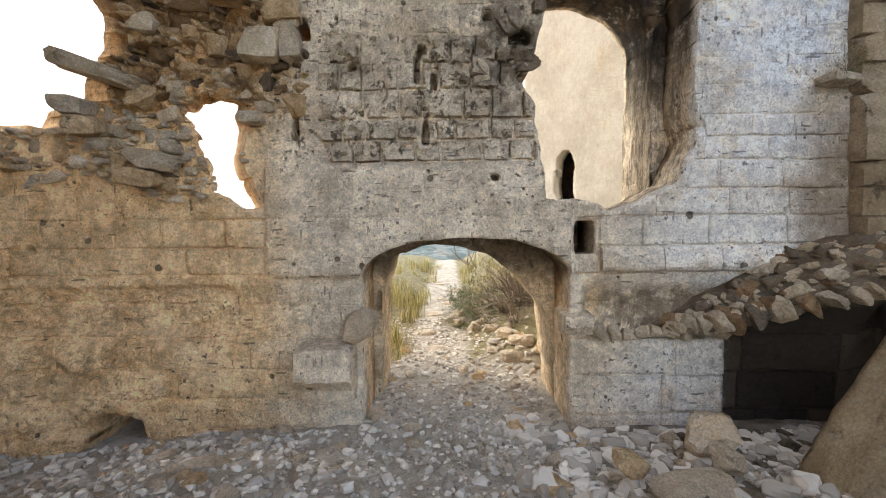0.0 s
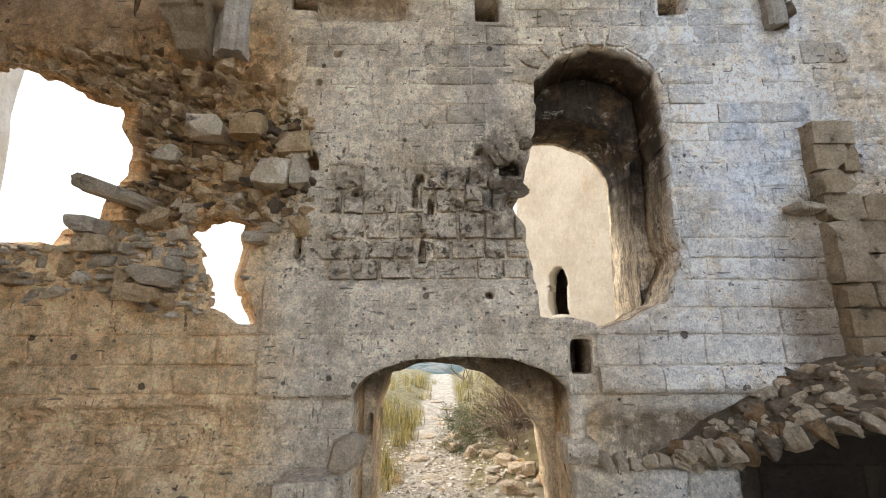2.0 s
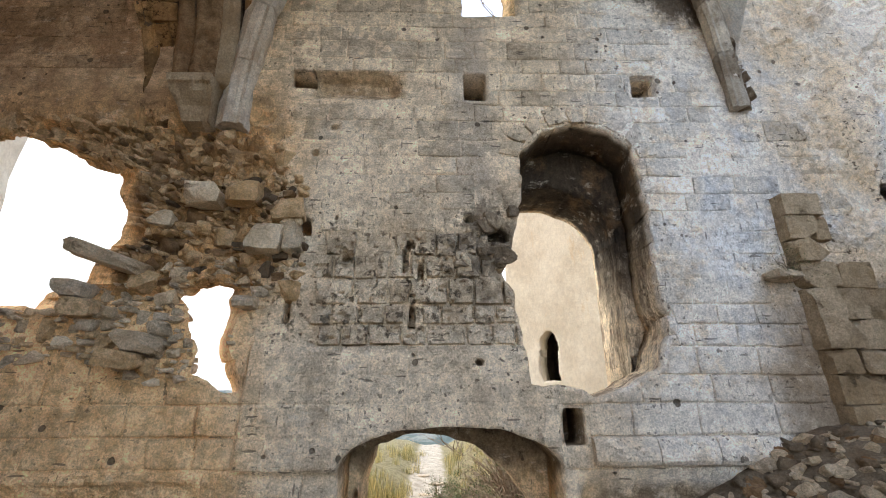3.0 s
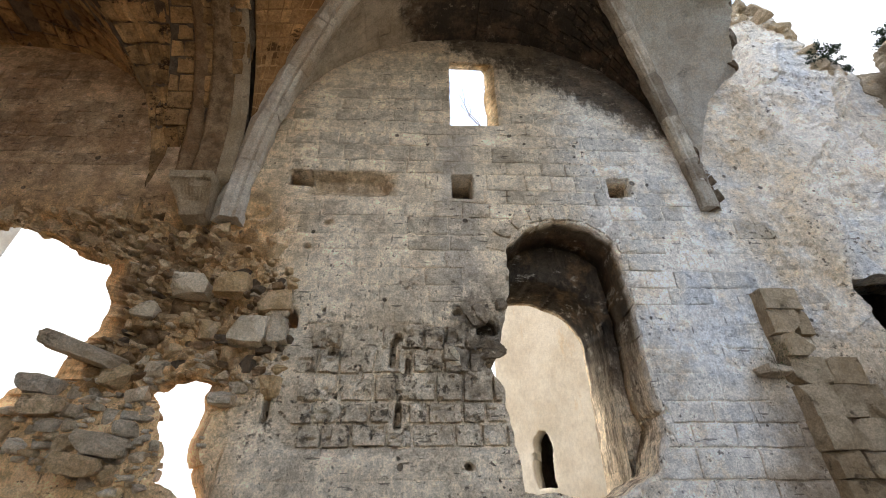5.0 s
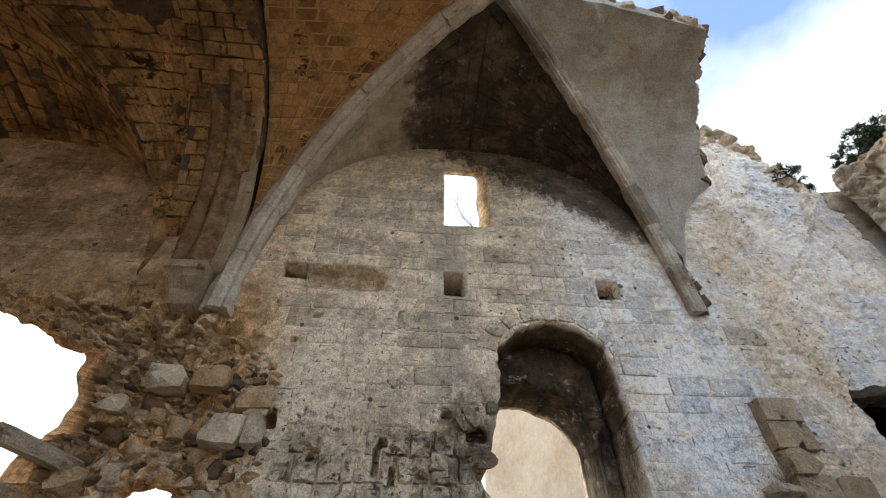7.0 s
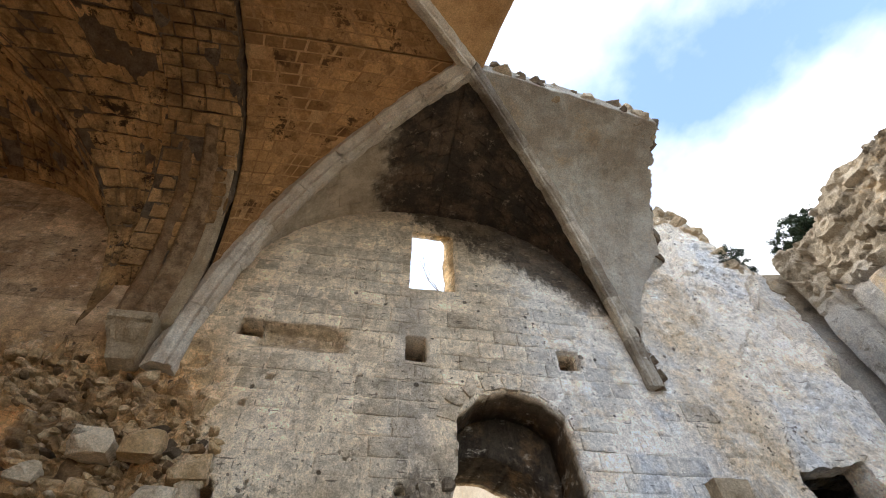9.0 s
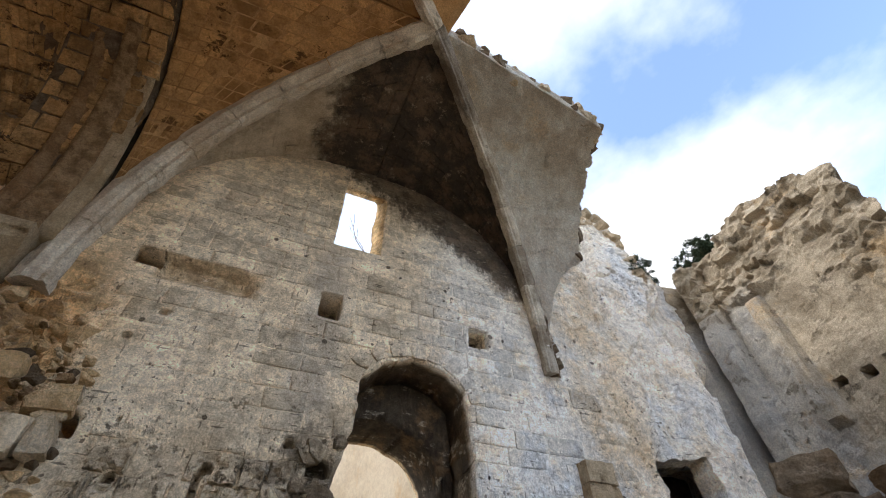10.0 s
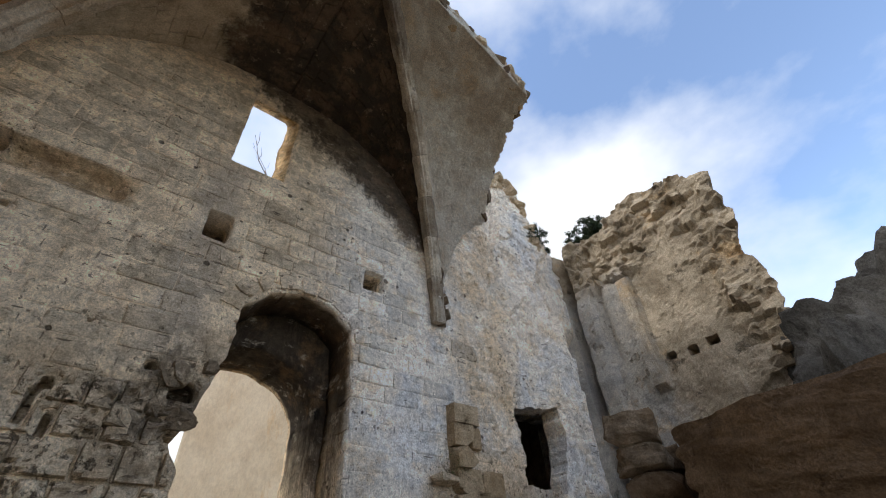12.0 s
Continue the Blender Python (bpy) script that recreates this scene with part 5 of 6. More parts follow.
def build_ashlar():
    rnd = random.Random(21)
    rows = []
    z = -0.28
    while z < 8.7:
        h = rnd.uniform(0.20, 0.27)
        if z < 0.75:
            h = 0.29
        elif z < 2.4:
            h = rnd.uniform(0.25, 0.33)
        rows.append((z, z + h))
        z += h
    solid = THROUGH + [(NICHE, 0), (WEST_CAVE, 0)] + [(b, 0) for b in BEAM_HOLES]
    single, joined_v, joined_f = [], [], []
    stretches = [(z0, z1, -7.2 + rnd.uniform(0, 0.3), 4.2) for z0, z1 in rows]
    stretches += [(z0, z1, 1.04, 3.9) for z0, z1 in ((-0.28, 0.10), (0.10, 0.49), (0.49, 0.86))]
    for z0, z1, x, end in stretches:
        low_east = x > 1.0
        while x < end:
            zc = (z0 + z1) / 2
            joint, proud, rough, pit, bevel, size = zone(x, zc)
            w = size * rnd.uniform(1.0, 2.1)
            a, b = x, x + w
            x = b
            if zc < 1.0 and b > 1.0 and not low_east:
                continue
            if (zc > 2.35 and a < -1.5 and zc < 4.9) or (4.85 < zc < 5.8 and a < -2.0) or (zc > 5.2 and -3.5 < a < -2.3) or (zc < 2.4 and a < -5.6) or (a < -3.4 and zc > 8.1 - 0.35 * (a + 6.3) ** 2):
                continue
            bare = 0.03 + (0.25 * max(0.0, noise.noise(Vector((a * 0.7, zc * 0.9, 4)))) if zc > 3.75 else 0)
            if a > 2.4 and 3.0 < zc < 8:
                bare = 0.35
            if -1.85 < a < 1.1 and 1.5 < zc < 2.5:
                bare = 0.0
            if rnd.random() < bare:
                continue
            if 5.38 < zc < 5.88 and -1.6 < b and a < -0.4:
                continue
            if 0.78 < zc < 1.5 and a > 0.95:
                continue
            if a > -3.4 and zc > 5.2 and zc > 8.75 - 0.30 * (a + w / 2 - 0.6) ** 2:
                continue
            v, f = ashlar(a + joint / 2, b - joint / 2, z0 + joint / 2, z1 - joint / 2, proud * rnd.uniform(0.3, 1.5), rough, pit, rnd, bevel * rnd.uniform(0.7, 1.5), solid)
            if not f:
                continue
            if zc < 3.8 and -5.0 < a and len(single) < 300:
                single.append(mesh_object("stone_block", v, f, WALL, wall_north, smooth=rough < 0.012))
            else:
                n = len(joined_v)
                joined_v += v
                joined_f += [tuple(i + n for i in q) for q in f]
    ob = mesh_object("upper_blocks", joined_v, joined_f, WALL, wall_north, smooth=True)
    tagged(ob, kind="stuff")


build_ashlar()


# ------------------------------------------------------------ worked stones at the gate
def worked_block(name, outline, y_back, y_front, x_or, material, label, parent=None, chip=0.012, seed=0):
    """A dressed stone: an outline in y and z drawn out along x, with chipped arrises."""
    x0, x1 = x_or
    n = 7
    verts, faces = [], []
    k = len(outline)
    for i in range(n + 1):
        x = x0 + (x1 - x0) * i / n
        for y, z in outline:
            p = Vector((x, y, z))
            d = chip * noise.noise(p * 9 + Vector((seed, 0, 0)))
            end = 0.008 if i in (0, n) else 0
            cy, cz = sum(q[0] for q in outline) / k, sum(q[1] for q in outline) / k
            f = 1 - end / 0.1
            verts.append((x + d * 0.4, cy + (y - cy) * f + d, cz + (z - cz) * f + d))
    for i in range(n):
        for j in range(k):
            c = (j + 1) % k
            faces.append((i * k + j, i * k + c, (i + 1) * k + c, (i + 1) * k + j))
    faces += [tuple(range(k))[::-1], tuple(range(n * k, n * k + k))]
    ob = mesh_object(name, verts, faces, material, parent)
    if parent is None:
        tagged(ob, label, "stone")
    return ob


# moulded string course beside the gate
for i, (a, b) in enumerate(((1.36, 1.93), (1.94, 2.47), (2.48, 3.04))):
    prof = [(0.03, 1.50), (-0.03, 1.495), (-0.075, 1.515), (-0.10, 1.55), (-0.105, 1.59), (-0.10, 1.63), (-0.07, 1.735), (-0.04, 1.75), (0.03, 1.75)]
    worked_block("string_course_block", prof, 0, 0, (a, b), WALL, "", wall_north, 0.006, i)
# bracket at the foot of the west jamb
worked_block("bracket_stone", [(0.05, 0.26), (-0.19, 0.30), (-0.22, 0.42), (-0.36, 0.55), (-0.36, 0.60), (-0.33, 0.84), (0.05, 0.87)], 0, 0, (-1.50, -0.98), WALL,
             "pale dressed bracket stone beside the gate", None, 0.02, 4)
# east impost
worked_block("impost_stone", [(0.3, 0.88), (-0.10, 0.92), (-0.16, 1.0), (-0.15, 1.09), (0.3, 1.12)], 0, 0, (1.0, 1.27), WALL, "worn impost stone on the gate jamb", None, 0.03, 6)
knob = tagged(new("jamb_stone", stone_mesh("jamb_stone", 330, GREY_STONE, 3, 9, 0.6, 0.9)), "grey rounded stone jutting from the gate jamb", "stone")
knob.matrix_world = pose(-0.93, -0.10, 1.03, 10, 20, 15) @ Matrix.Diagonal((0.15, 0.16, 0.20, 1))
# keystone and neighbours over the tall embrasure
for i in range(9):
    a = math.pi * (0.08 + 0.84 * i / 8)
    cx, cz, rx, rz = 1.56, 4.62, 0.80, 0.62
    x, z = cx - rx * math.cos(a), cz + rz * math.sin(a)
    me = stone_mesh("voussoir", 350 + i, WALL, 2, 3, 0.85, 1.05)
    ob = new("voussoir", me)
    ob.matrix_world = pose(x, 0.055, z, 0, math.degrees(a) - 90, 0) @ Matrix.Diagonal((0.115, 0.085 if i != 4 else 0.10, 0.13 if i != 4 else 0.15, 1))
    ob.parent = wall_north
# row of broken slabs over the low wall
_r = random.Random(5)
for i in range(10):
    x = 1.36 + i * 0.128
    ob = put_stone("broken_slab", CLIFF, x, -0.05, 0.92 + _r.uniform(-0.02, 0.02), 0.066, 0.12, 0.06, wall_north, _r, 0.35, 0.3)
# dark torn stones beside the tall embrasure
for i in range(34):
    x, z = _r.uniform(-0.05, 0.82), _r.uniform(3.2, 4.1)
    if field_at(x, z, THROUGH) < 0.02 or field_at(x, z, POCKETS) < 0.03 or x < 0.9 - (4.3 - z) * 1.1:
        continue
    put_stone("torn_stone", _r.choice((WALL, DULL_STONE, WALL, CLIFF)), x, front_at(x, z) + 0.02, z, _r.uniform(0.07, 0.16), 0.10, _r.uniform(0.06, 0.12), wall_north, _r, 0.3, 0.4)


# ------------------------------------------------------------ rubble vault stump on the east side
def arch_stump():
    """Tilted rubble stones of a fallen arch that climbs eastwards from the wall."""
    root = tagged(new("arch_stump"), "sloping stump of a fallen rubble arch with tilted stones", "ruin")
    spots = [1.9, 2.1, 2.4, 2.65, 2.94, 3.2, 3.45, 4.4, 5.0]

    def section(x):
        front = -0.12 - 0.30 * (x - 2.0) - 0.25 * max(0.0, x - 2.8)
        low = float(np.interp(x, spots, [0.88, 0.90, 0.93, 1.00, 1.12, 1.24, 1.33, 1.58, 1.70]))
        top = float(np.interp(x, spots, [0.96, 1.06, 1.28, 1.43, 1.62, 1.74, 1.82, 1.94, 2.0]))
        return front, low, top

    verts, faces = [], []
    n, k = 70, 7
    for i in range(n + 1):
        x = 1.9 + 3.0 * i / n
        f, lo, hi = section(x)
        for y, z in ((0.3, lo + 0.02), (f + 0.14, lo), (f + 0.03, lo + 0.05), (f + 0.05, lo + 0.4 * (hi - lo)), (f * 0.6 + 0.05, lo + 0.75 * (hi - lo)), (f * 0.3 + 0.03, hi - 0.02), (0.3, hi)):
            p = Vector((x, y, z))
            verts.append(p + Vector((0, 1, 0.6)) * (0.05 * noise.noise(p * 5) + 0.03 * noise.noise(p * 13)))
    for i in range(n):
        for j in range(k):
            c = (j + 1) % k
            faces.append((i * k + j, i * k + c, (i + 1) * k + c, (i + 1) * k + j))
    faces += [tuple(range(k))[::-1], tuple(range(n * k, n * k + k))]
    mesh_object("rubble_core", verts, faces, DULL_STONE, root)
    rnd = random.Random(8)
    x = 2.02
    while x < 4.3:
        f, lo, hi = section(x)
        w = rnd.uniform(0.07, 0.13)
        ob = put_stone("voussoir", rnd.choice((GREY_STONE, GREY_STONE, DULL_STONE, CLIFF, BROWN_STONE)), x, f + 0.05, lo + 0.11 + rnd.uniform(-0.02, 0.03), w * 0.6, 0.13, w * 1.0, root, rnd, 0.15, 0.25)
        ob.rotation_euler.y = -0.55 + rnd.uniform(-0.25, 0.25)
        x += w * rnd.uniform(0.95, 1.5)
    for i in range(200):
        x, v = rnd.uniform(1.95, 4.4), rnd.random()
        f, lo, hi = section(x)
        y = f * (0.95 - 0.75 * v)
        z = lo + (hi - lo) * (0.35 + 0.65 * v)
        w = 0.025 + 0.06 * rnd.random() ** 2
        put_stone("stone", rnd.choice((GREY_STONE, GREY_STONE, DULL_STONE, CLIFF, BROWN_STONE)), x, y, z, w * rnd.uniform(0.8, 1.3), rnd.uniform(0.05, 0.09), w * rnd.uniform(0.5, 0.9), root, rnd, 0.5, 0.6)


arch_stump()


# ------------------------------------------------------------ broken pilaster
def pilaster():
    root = tagged(new("broken_pilaster"), "broken tan masonry pilaster standing against the wall", "pilaster")
    rnd = random.Random(9)
    z = 1.5
    while z < 4.0:
        h = rnd.uniform(0.22, 0.34)
        x = 3.60 + 0.11 * (1 - (z - 1.5) / 2.6) + rnd.uniform(-0.012, 0.012)
        right = x + 0.34 + max(0.0, 3.9 - z) * 0.42 + rnd.uniform(-0.1, 0.1)
        first = True
        while x < right - 0.1:
            w = min(rnd.uniform(0.28, 0.52), max(0.16, right - x))
            if first or rnd.random() < 0.86:
                me = stone_mesh("block", rnd.randrange(10000), SHAFT, 6, 3, 1.0, 1.2, (0.0, 0.03), 0.05)
                ob = new("block", me)
                ob.parent = root
                ob.matrix_world = pose(x + w / 2, 0.02 + rnd.uniform(-0.02, 0.03) + 0.05 * (not first), z + h / 2, 0, rnd.uniform(-1.2, 1.2), rnd.uniform(-2, 2)) @ Matrix.Diagonal((w * 0.555, 0.21, h * 0.555, 1))
            x += w
            first = False
        z += h


pilaster()


# ------------------------------------------------------------ boulders
def boulder(name, seed, place, size, turn, material, label, sub=9, planes=7, amp=0.10, soft=0.45):
    rnd = random.Random(seed)
    bm = bmesh.new()
    bmesh.ops.create_cube(bm, size=2.0)
    bmesh.ops.subdivide_edges(bm, edges=bm.edges[:], cuts=sub, use_grid_fill=True)
    for v in bm.verts:
        v.co = v.co.lerp(v.co.normalized() * 1.15, soft)
    for _ in range(planes):
        n = Vector((rnd.uniform(-1, 1), rnd.uniform(-1, 1), rnd.uniform(-1, 1))).normalized()
        d = rnd.uniform(0.65, 0.95)
        for v in bm.verts:
            over = v.co.dot(n) - d
            if over > 0:
                v.co -= n * over
    for v in bm.verts:
        v.co *= 1 + amp * noise.fractal(v.co * 1.6 + Vector((seed, 0, 0)), 0.8, 2.0, 5)
    if amp > 0.12:
        cells = [noise.voronoi(v.co * 2.6 + Vector((seed, 0, 0)))[0] for v in bm.verts]
        for v, c in zip(bm.verts, cells):
            v.co *= 1 + 0.16 * (c[1] - c[0]) - 0.05
    me = bpy.data.meshes.new(name)
    bm.to_mesh(me)
    bm.free()
    me.materials.append(material)
    if sub == 24:
        me.shade_smooth()
    ob = new(name, me)
    ob.matrix_world = pose(*place, *turn) @ Matrix.Diagonal((*size, 1))
    return tagged(ob, label, "boulder", group="fallen boulders")


boulder("boulder", 501, (3.30, -1.62, -0.02), (0.98, 0.50, 1.0), (0, 33, 6), BOULDER_STONE, "large smooth tan boulder leaning on the rubble", 24, 2, 0.05, 0.10)
boulder("boulder", 522, (2.02, -0.78, 0.27), (0.23, 0.17, 0.15), (0, 6, 12), TAN_STONE, "tan squared rock lying on the gravel")
boulder("boulder", 503, (1.86, -1.18, 0.29), (0.12, 0.11, 0.10), (0, 0, 60), GREY_STONE, "grey rock lying among the gravel")
boulder("boulder", 504, (1.50, -1.42, 0.26), (0.30, 0.16, 0.06), (8, 6, 20), GREY_STONE, "flat mossy grey rock in the rubble")
boulder("boulder", 505, (-2.05, -0.86, 0.05), (0.22, 0.13, 0.085), (0, 4, 25), GREY_STONE, "flat grey boulder half sunk in gravel")
boulder("boulder", 506, (1.20, -1.15, 0.27), (0.11, 0.1, 0.09), (0, 0, 10), RUBBLE, "brown rock lying among the gravel")
boulder("fallen_vault_block", 511, (5.62, -3.78, 2.88), (1.15, 1.55, 0.52), (-3, 0, 3), FALLEN, "huge dark fallen block of vault masonry", 34, 0, 0.06, 0.10)
# added support, its black standing in for shade under the overhang
boulder("fallen_masonry", 512, (5.75, -3.7, 1.2), (0.85, 1.2, 1.35), (0, 0, 20), SHADE_STONE, "added black support in the shade of the huge block")
# added block that keeps light from entering under the arch stump
boulder("fallen_masonry", 514, (4.75, -0.75, 0.6), (0.55, 0.85, 0.95), (0, 0, 10), SHADE_STONE, "added black block that shuts light out under the arch stump")


def rock_mass():
    root = tagged(new("rock_mass"), "dark grey craggy rock mass beyond the fallen block", "rock")
    for seed, place, size, turn in ((513, (8.5, -4.45, 2.5), (1.7, 1.75, 3.1), 10), (515, (8.3, -5.0, 3.6), (1.3, 1.1, 2.15), 35), (516, (7.9, -3.5, 3.1), (0.9, 0.8, 1.7), 60)):
        ob = boulder("rock", seed, place, size, (0, 0, turn), ROCK, "", 34, 6, 0.2)
        for key in ("category", "group"):
            del ob[key]
        ob.parent = root


rock_mass()

def broken_pier():
    root = tagged(new("broken_pier"), "dark grey stump of a broken masonry pier", "ruin")
    root.location = (5.0, -1.78, 0)
    rnd = random.Random(88)
    z = 0.15
    while z < 3.42:
        h = rnd.uniform(0.22, 0.36)
        top = z > 2.6
        for k in range(1 if z > 3.1 else 2):
            ob = new("stone", stone_mesh("stone", 700 + int(z * 50) + k, rnd.choice((DULL_STONE, DULL_STONE, DARK_STONE)), 6, 5, 0.75, 1.0, (0.1, 0.3), 0.2))
            ob.matrix_world = pose(5.0 + (k - 0.5) * 0.30 + rnd.uniform(-0.06, 0.06), -1.78 + rnd.uniform(-0.05, 0.05), z + h / 2, 0, rnd.uniform(-6, 6), rnd.uniform(10, 30)) @ Matrix.Diagonal((0.22 if not top else 0.18, 0.30, h * 0.56, 1))
            ob.parent = root
            ob.matrix_parent_inverse = Matrix.Translation((-5.0, 1.78, 0))
        z += h


broken_pier()


# ------------------------------------------------------------ loose stones on the ground
def scatter_ground():
    rnd = random.Random(31)
    count = 0
    while count < 290:
        x, y = rnd.uniform(-4.8, 4.0), rnd.uniform(-2.6, 3.2)
        clear = abs(x - float(path_x(np.array([y]))[0])) < 0.42 and rnd.random() < 0.75
        if clear or (abs(y - 0.7) < 0.85 and not -0.85 < x < 1.0) or (y > 1.3 and abs(x) > 1.6):
            continue
        w = 0.03 + 0.085 * rnd.random() ** 2 + (0.02 if x > 0.6 else 0)
        put_stone("stone", rnd.choice((GREY_STONE, GREY_STONE, GREY_STONE, RUBBLE) if x < 1.3 else (GREY_STONE, DULL_STONE, DULL_STONE)), x, y, ground_at(x, y) + w * 0.12, w, w * rnd.uniform(0.6, 1), w * rnd.uniform(0.4, 0.7), ground, rnd)
        count += 1
    base = STONES[GREY_STONE.name]
    shapes = []
    for me in base[:5]:
        co = np.array([v.co[:] for v in me.vertices])
        shapes.append((co, [tuple(p.vertices) for p in me.polygons]))
    bm = bmesh.new()
    bmesh.ops.create_icosphere(bm, subdivisions=1, radius=1.0)
    ico = np.array([v.co[:] for v in bm.verts]), [tuple(v.index for v in f.verts) for f in bm.faces]
    bm.free()
    rs = np.random.RandomState(4)
    verts, faces, total = [], [], 0
    for extra in range(2300):
        x, y = rs.uniform(-4.8 if extra < 1500 else 0.4, 4.0), -3.0 * rs.random_sample() ** 1.6 + (0 if rs.random_sample() < 0.8 else 3.5 * rs.random_sample())
        if (abs(y - 0.7) < 0.85 and not -0.9 < x < 1.05) or (y > 1.4 and abs(x - 0.5) > 1.1) or (abs(x + 0.35) < 0.4 and rs.random_sample() < 0.8):
            continue
        co, fs = shapes[rs.randint(5)]
        w = rs.uniform(0.018, 0.055) * (1.25 if x > 0.5 else 1) + (0.05 * rs.random_sample() ** 2 if extra >= 1500 else 0)
        ang = rs.uniform(0, 6.28)
        q = co * np.array([w, w * rs.uniform(0.6, 1), w * rs.uniform(0.4, 0.8)])
        c, sn = math.cos(ang), math.sin(ang)
        q = np.stack([q[:, 0] * c - q[:, 1] * sn, q[:, 0] * sn + q[:, 1] * c, q[:, 2]], -1) + np.array([x, y, ground_at(x, y) + w * 0.15])
        verts += q.tolist()
        faces += [tuple(i + total for i in f) for f in fs]
        total += len(co)
    xs, ys = rs.uniform(-5.2, 4.2, 22000), rs.uniform(-3.0, 4.5, 22000)
    hs = ground_height(xs, ys)
    for x, y, z in zip(xs, ys, hs):
        if abs(y - 0.7) < 0.85 and not -0.9 < x < 1.05:
            continue
        if y > 1.4 and abs(x + 0.2) > 1.0:
            continue
        co, fs = ico
        w = 0.009 + 0.034 * rs.random_sample() ** 2.2
        ang = rs.uniform(0, 6.28)
        q = co * (1 + 0.25 * rs.uniform(-1, 1, (len(co), 1))) * np.array([w, w * rs.uniform(0.6, 1), w * rs.uniform(0.4, 0.8)])
        c, sn = math.cos(ang), math.sin(ang)
        q = np.stack([q[:, 0] * c - q[:, 1] * sn, q[:, 0] * sn + q[:, 1] * c, q[:, 2]], -1) + np.array([x, y, z + w * 0.2])
        verts += q.tolist()
        faces += [tuple(i + total for i in f) for f in fs]
        total += len(co)
    tagged(mesh_object("gravel", verts, faces, GRAVEL_BITS), "loose pale gravel on the ground", "gravel", kind="stuff")


GRAVEL_BITS = foliage_material("gravel_bits", (0.30, 0.245, 0.18), (0.84, 0.74, 0.60))
scatter_ground()


# ------------------------------------------------------------ plants
def grass(name, count, area, height, material, seed, label):
    rs = np.random.RandomState(seed)
    verts, faces = [], []
    clumps = [(rs.uniform(area[0], area[1]), rs.uniform(area[2], area[3])) for _ in range(count // 45)]
    for cx, cy in clumps:
        if abs(cx - float(path_x(np.array([cy]))[0])) < 0.42:
            continue
        tall = height * rs.uniform(0.55, 1.15)
        for _ in range(45):
            x, y = cx + rs.normal(0, 0.09), cy + rs.normal(0, 0.09)
            z = ground_at(x, y) - 0.02
            h = tall * rs.uniform(0.5, 1.1)
            a, lean = rs.uniform(0, 6.28), rs.uniform(0.1, 0.55) * h
            dx, dy, w = math.cos(a) * lean, math.sin(a) * lean, 0.006
            n = len(verts)
            sx, sy = -math.sin(a) * w, math.cos(a) * w
            verts += [(x - sx, y - sy, z), (x + sx, y + sy, z), (x + dx * 0.35 + sx * 0.7, y + dy * 0.35 + sy * 0.7, z + h * 0.62),
                      (x + dx * 0.35 - sx * 0.7, y + dy * 0.35 - sy * 0.7, z + h * 0.62), (x + dx, y + dy, z + h)]
            faces += [(n, n + 1, n + 2, n + 3), (n + 3, n + 2, n + 4)]
    return tagged(mesh_object(name, verts, faces, material), label, "grass", kind="stuff")


grass("dry_grass", 4200, (-2.6, -0.70, 1.8, 8.0), 0.36, GRASS, 51, "yellow dry grass along the path bank")
grass("dry_grass", 900, (0.45, 3.2, 3.4, 9.5), 0.28, GRASS, 52, "yellow and green grass on the path bank")
grass("dry_grass", 2700, (-2.5, 3.0, 9.0, 15.0), 0.4, GRASS, 53, "dry grass tufts at the end of the path")


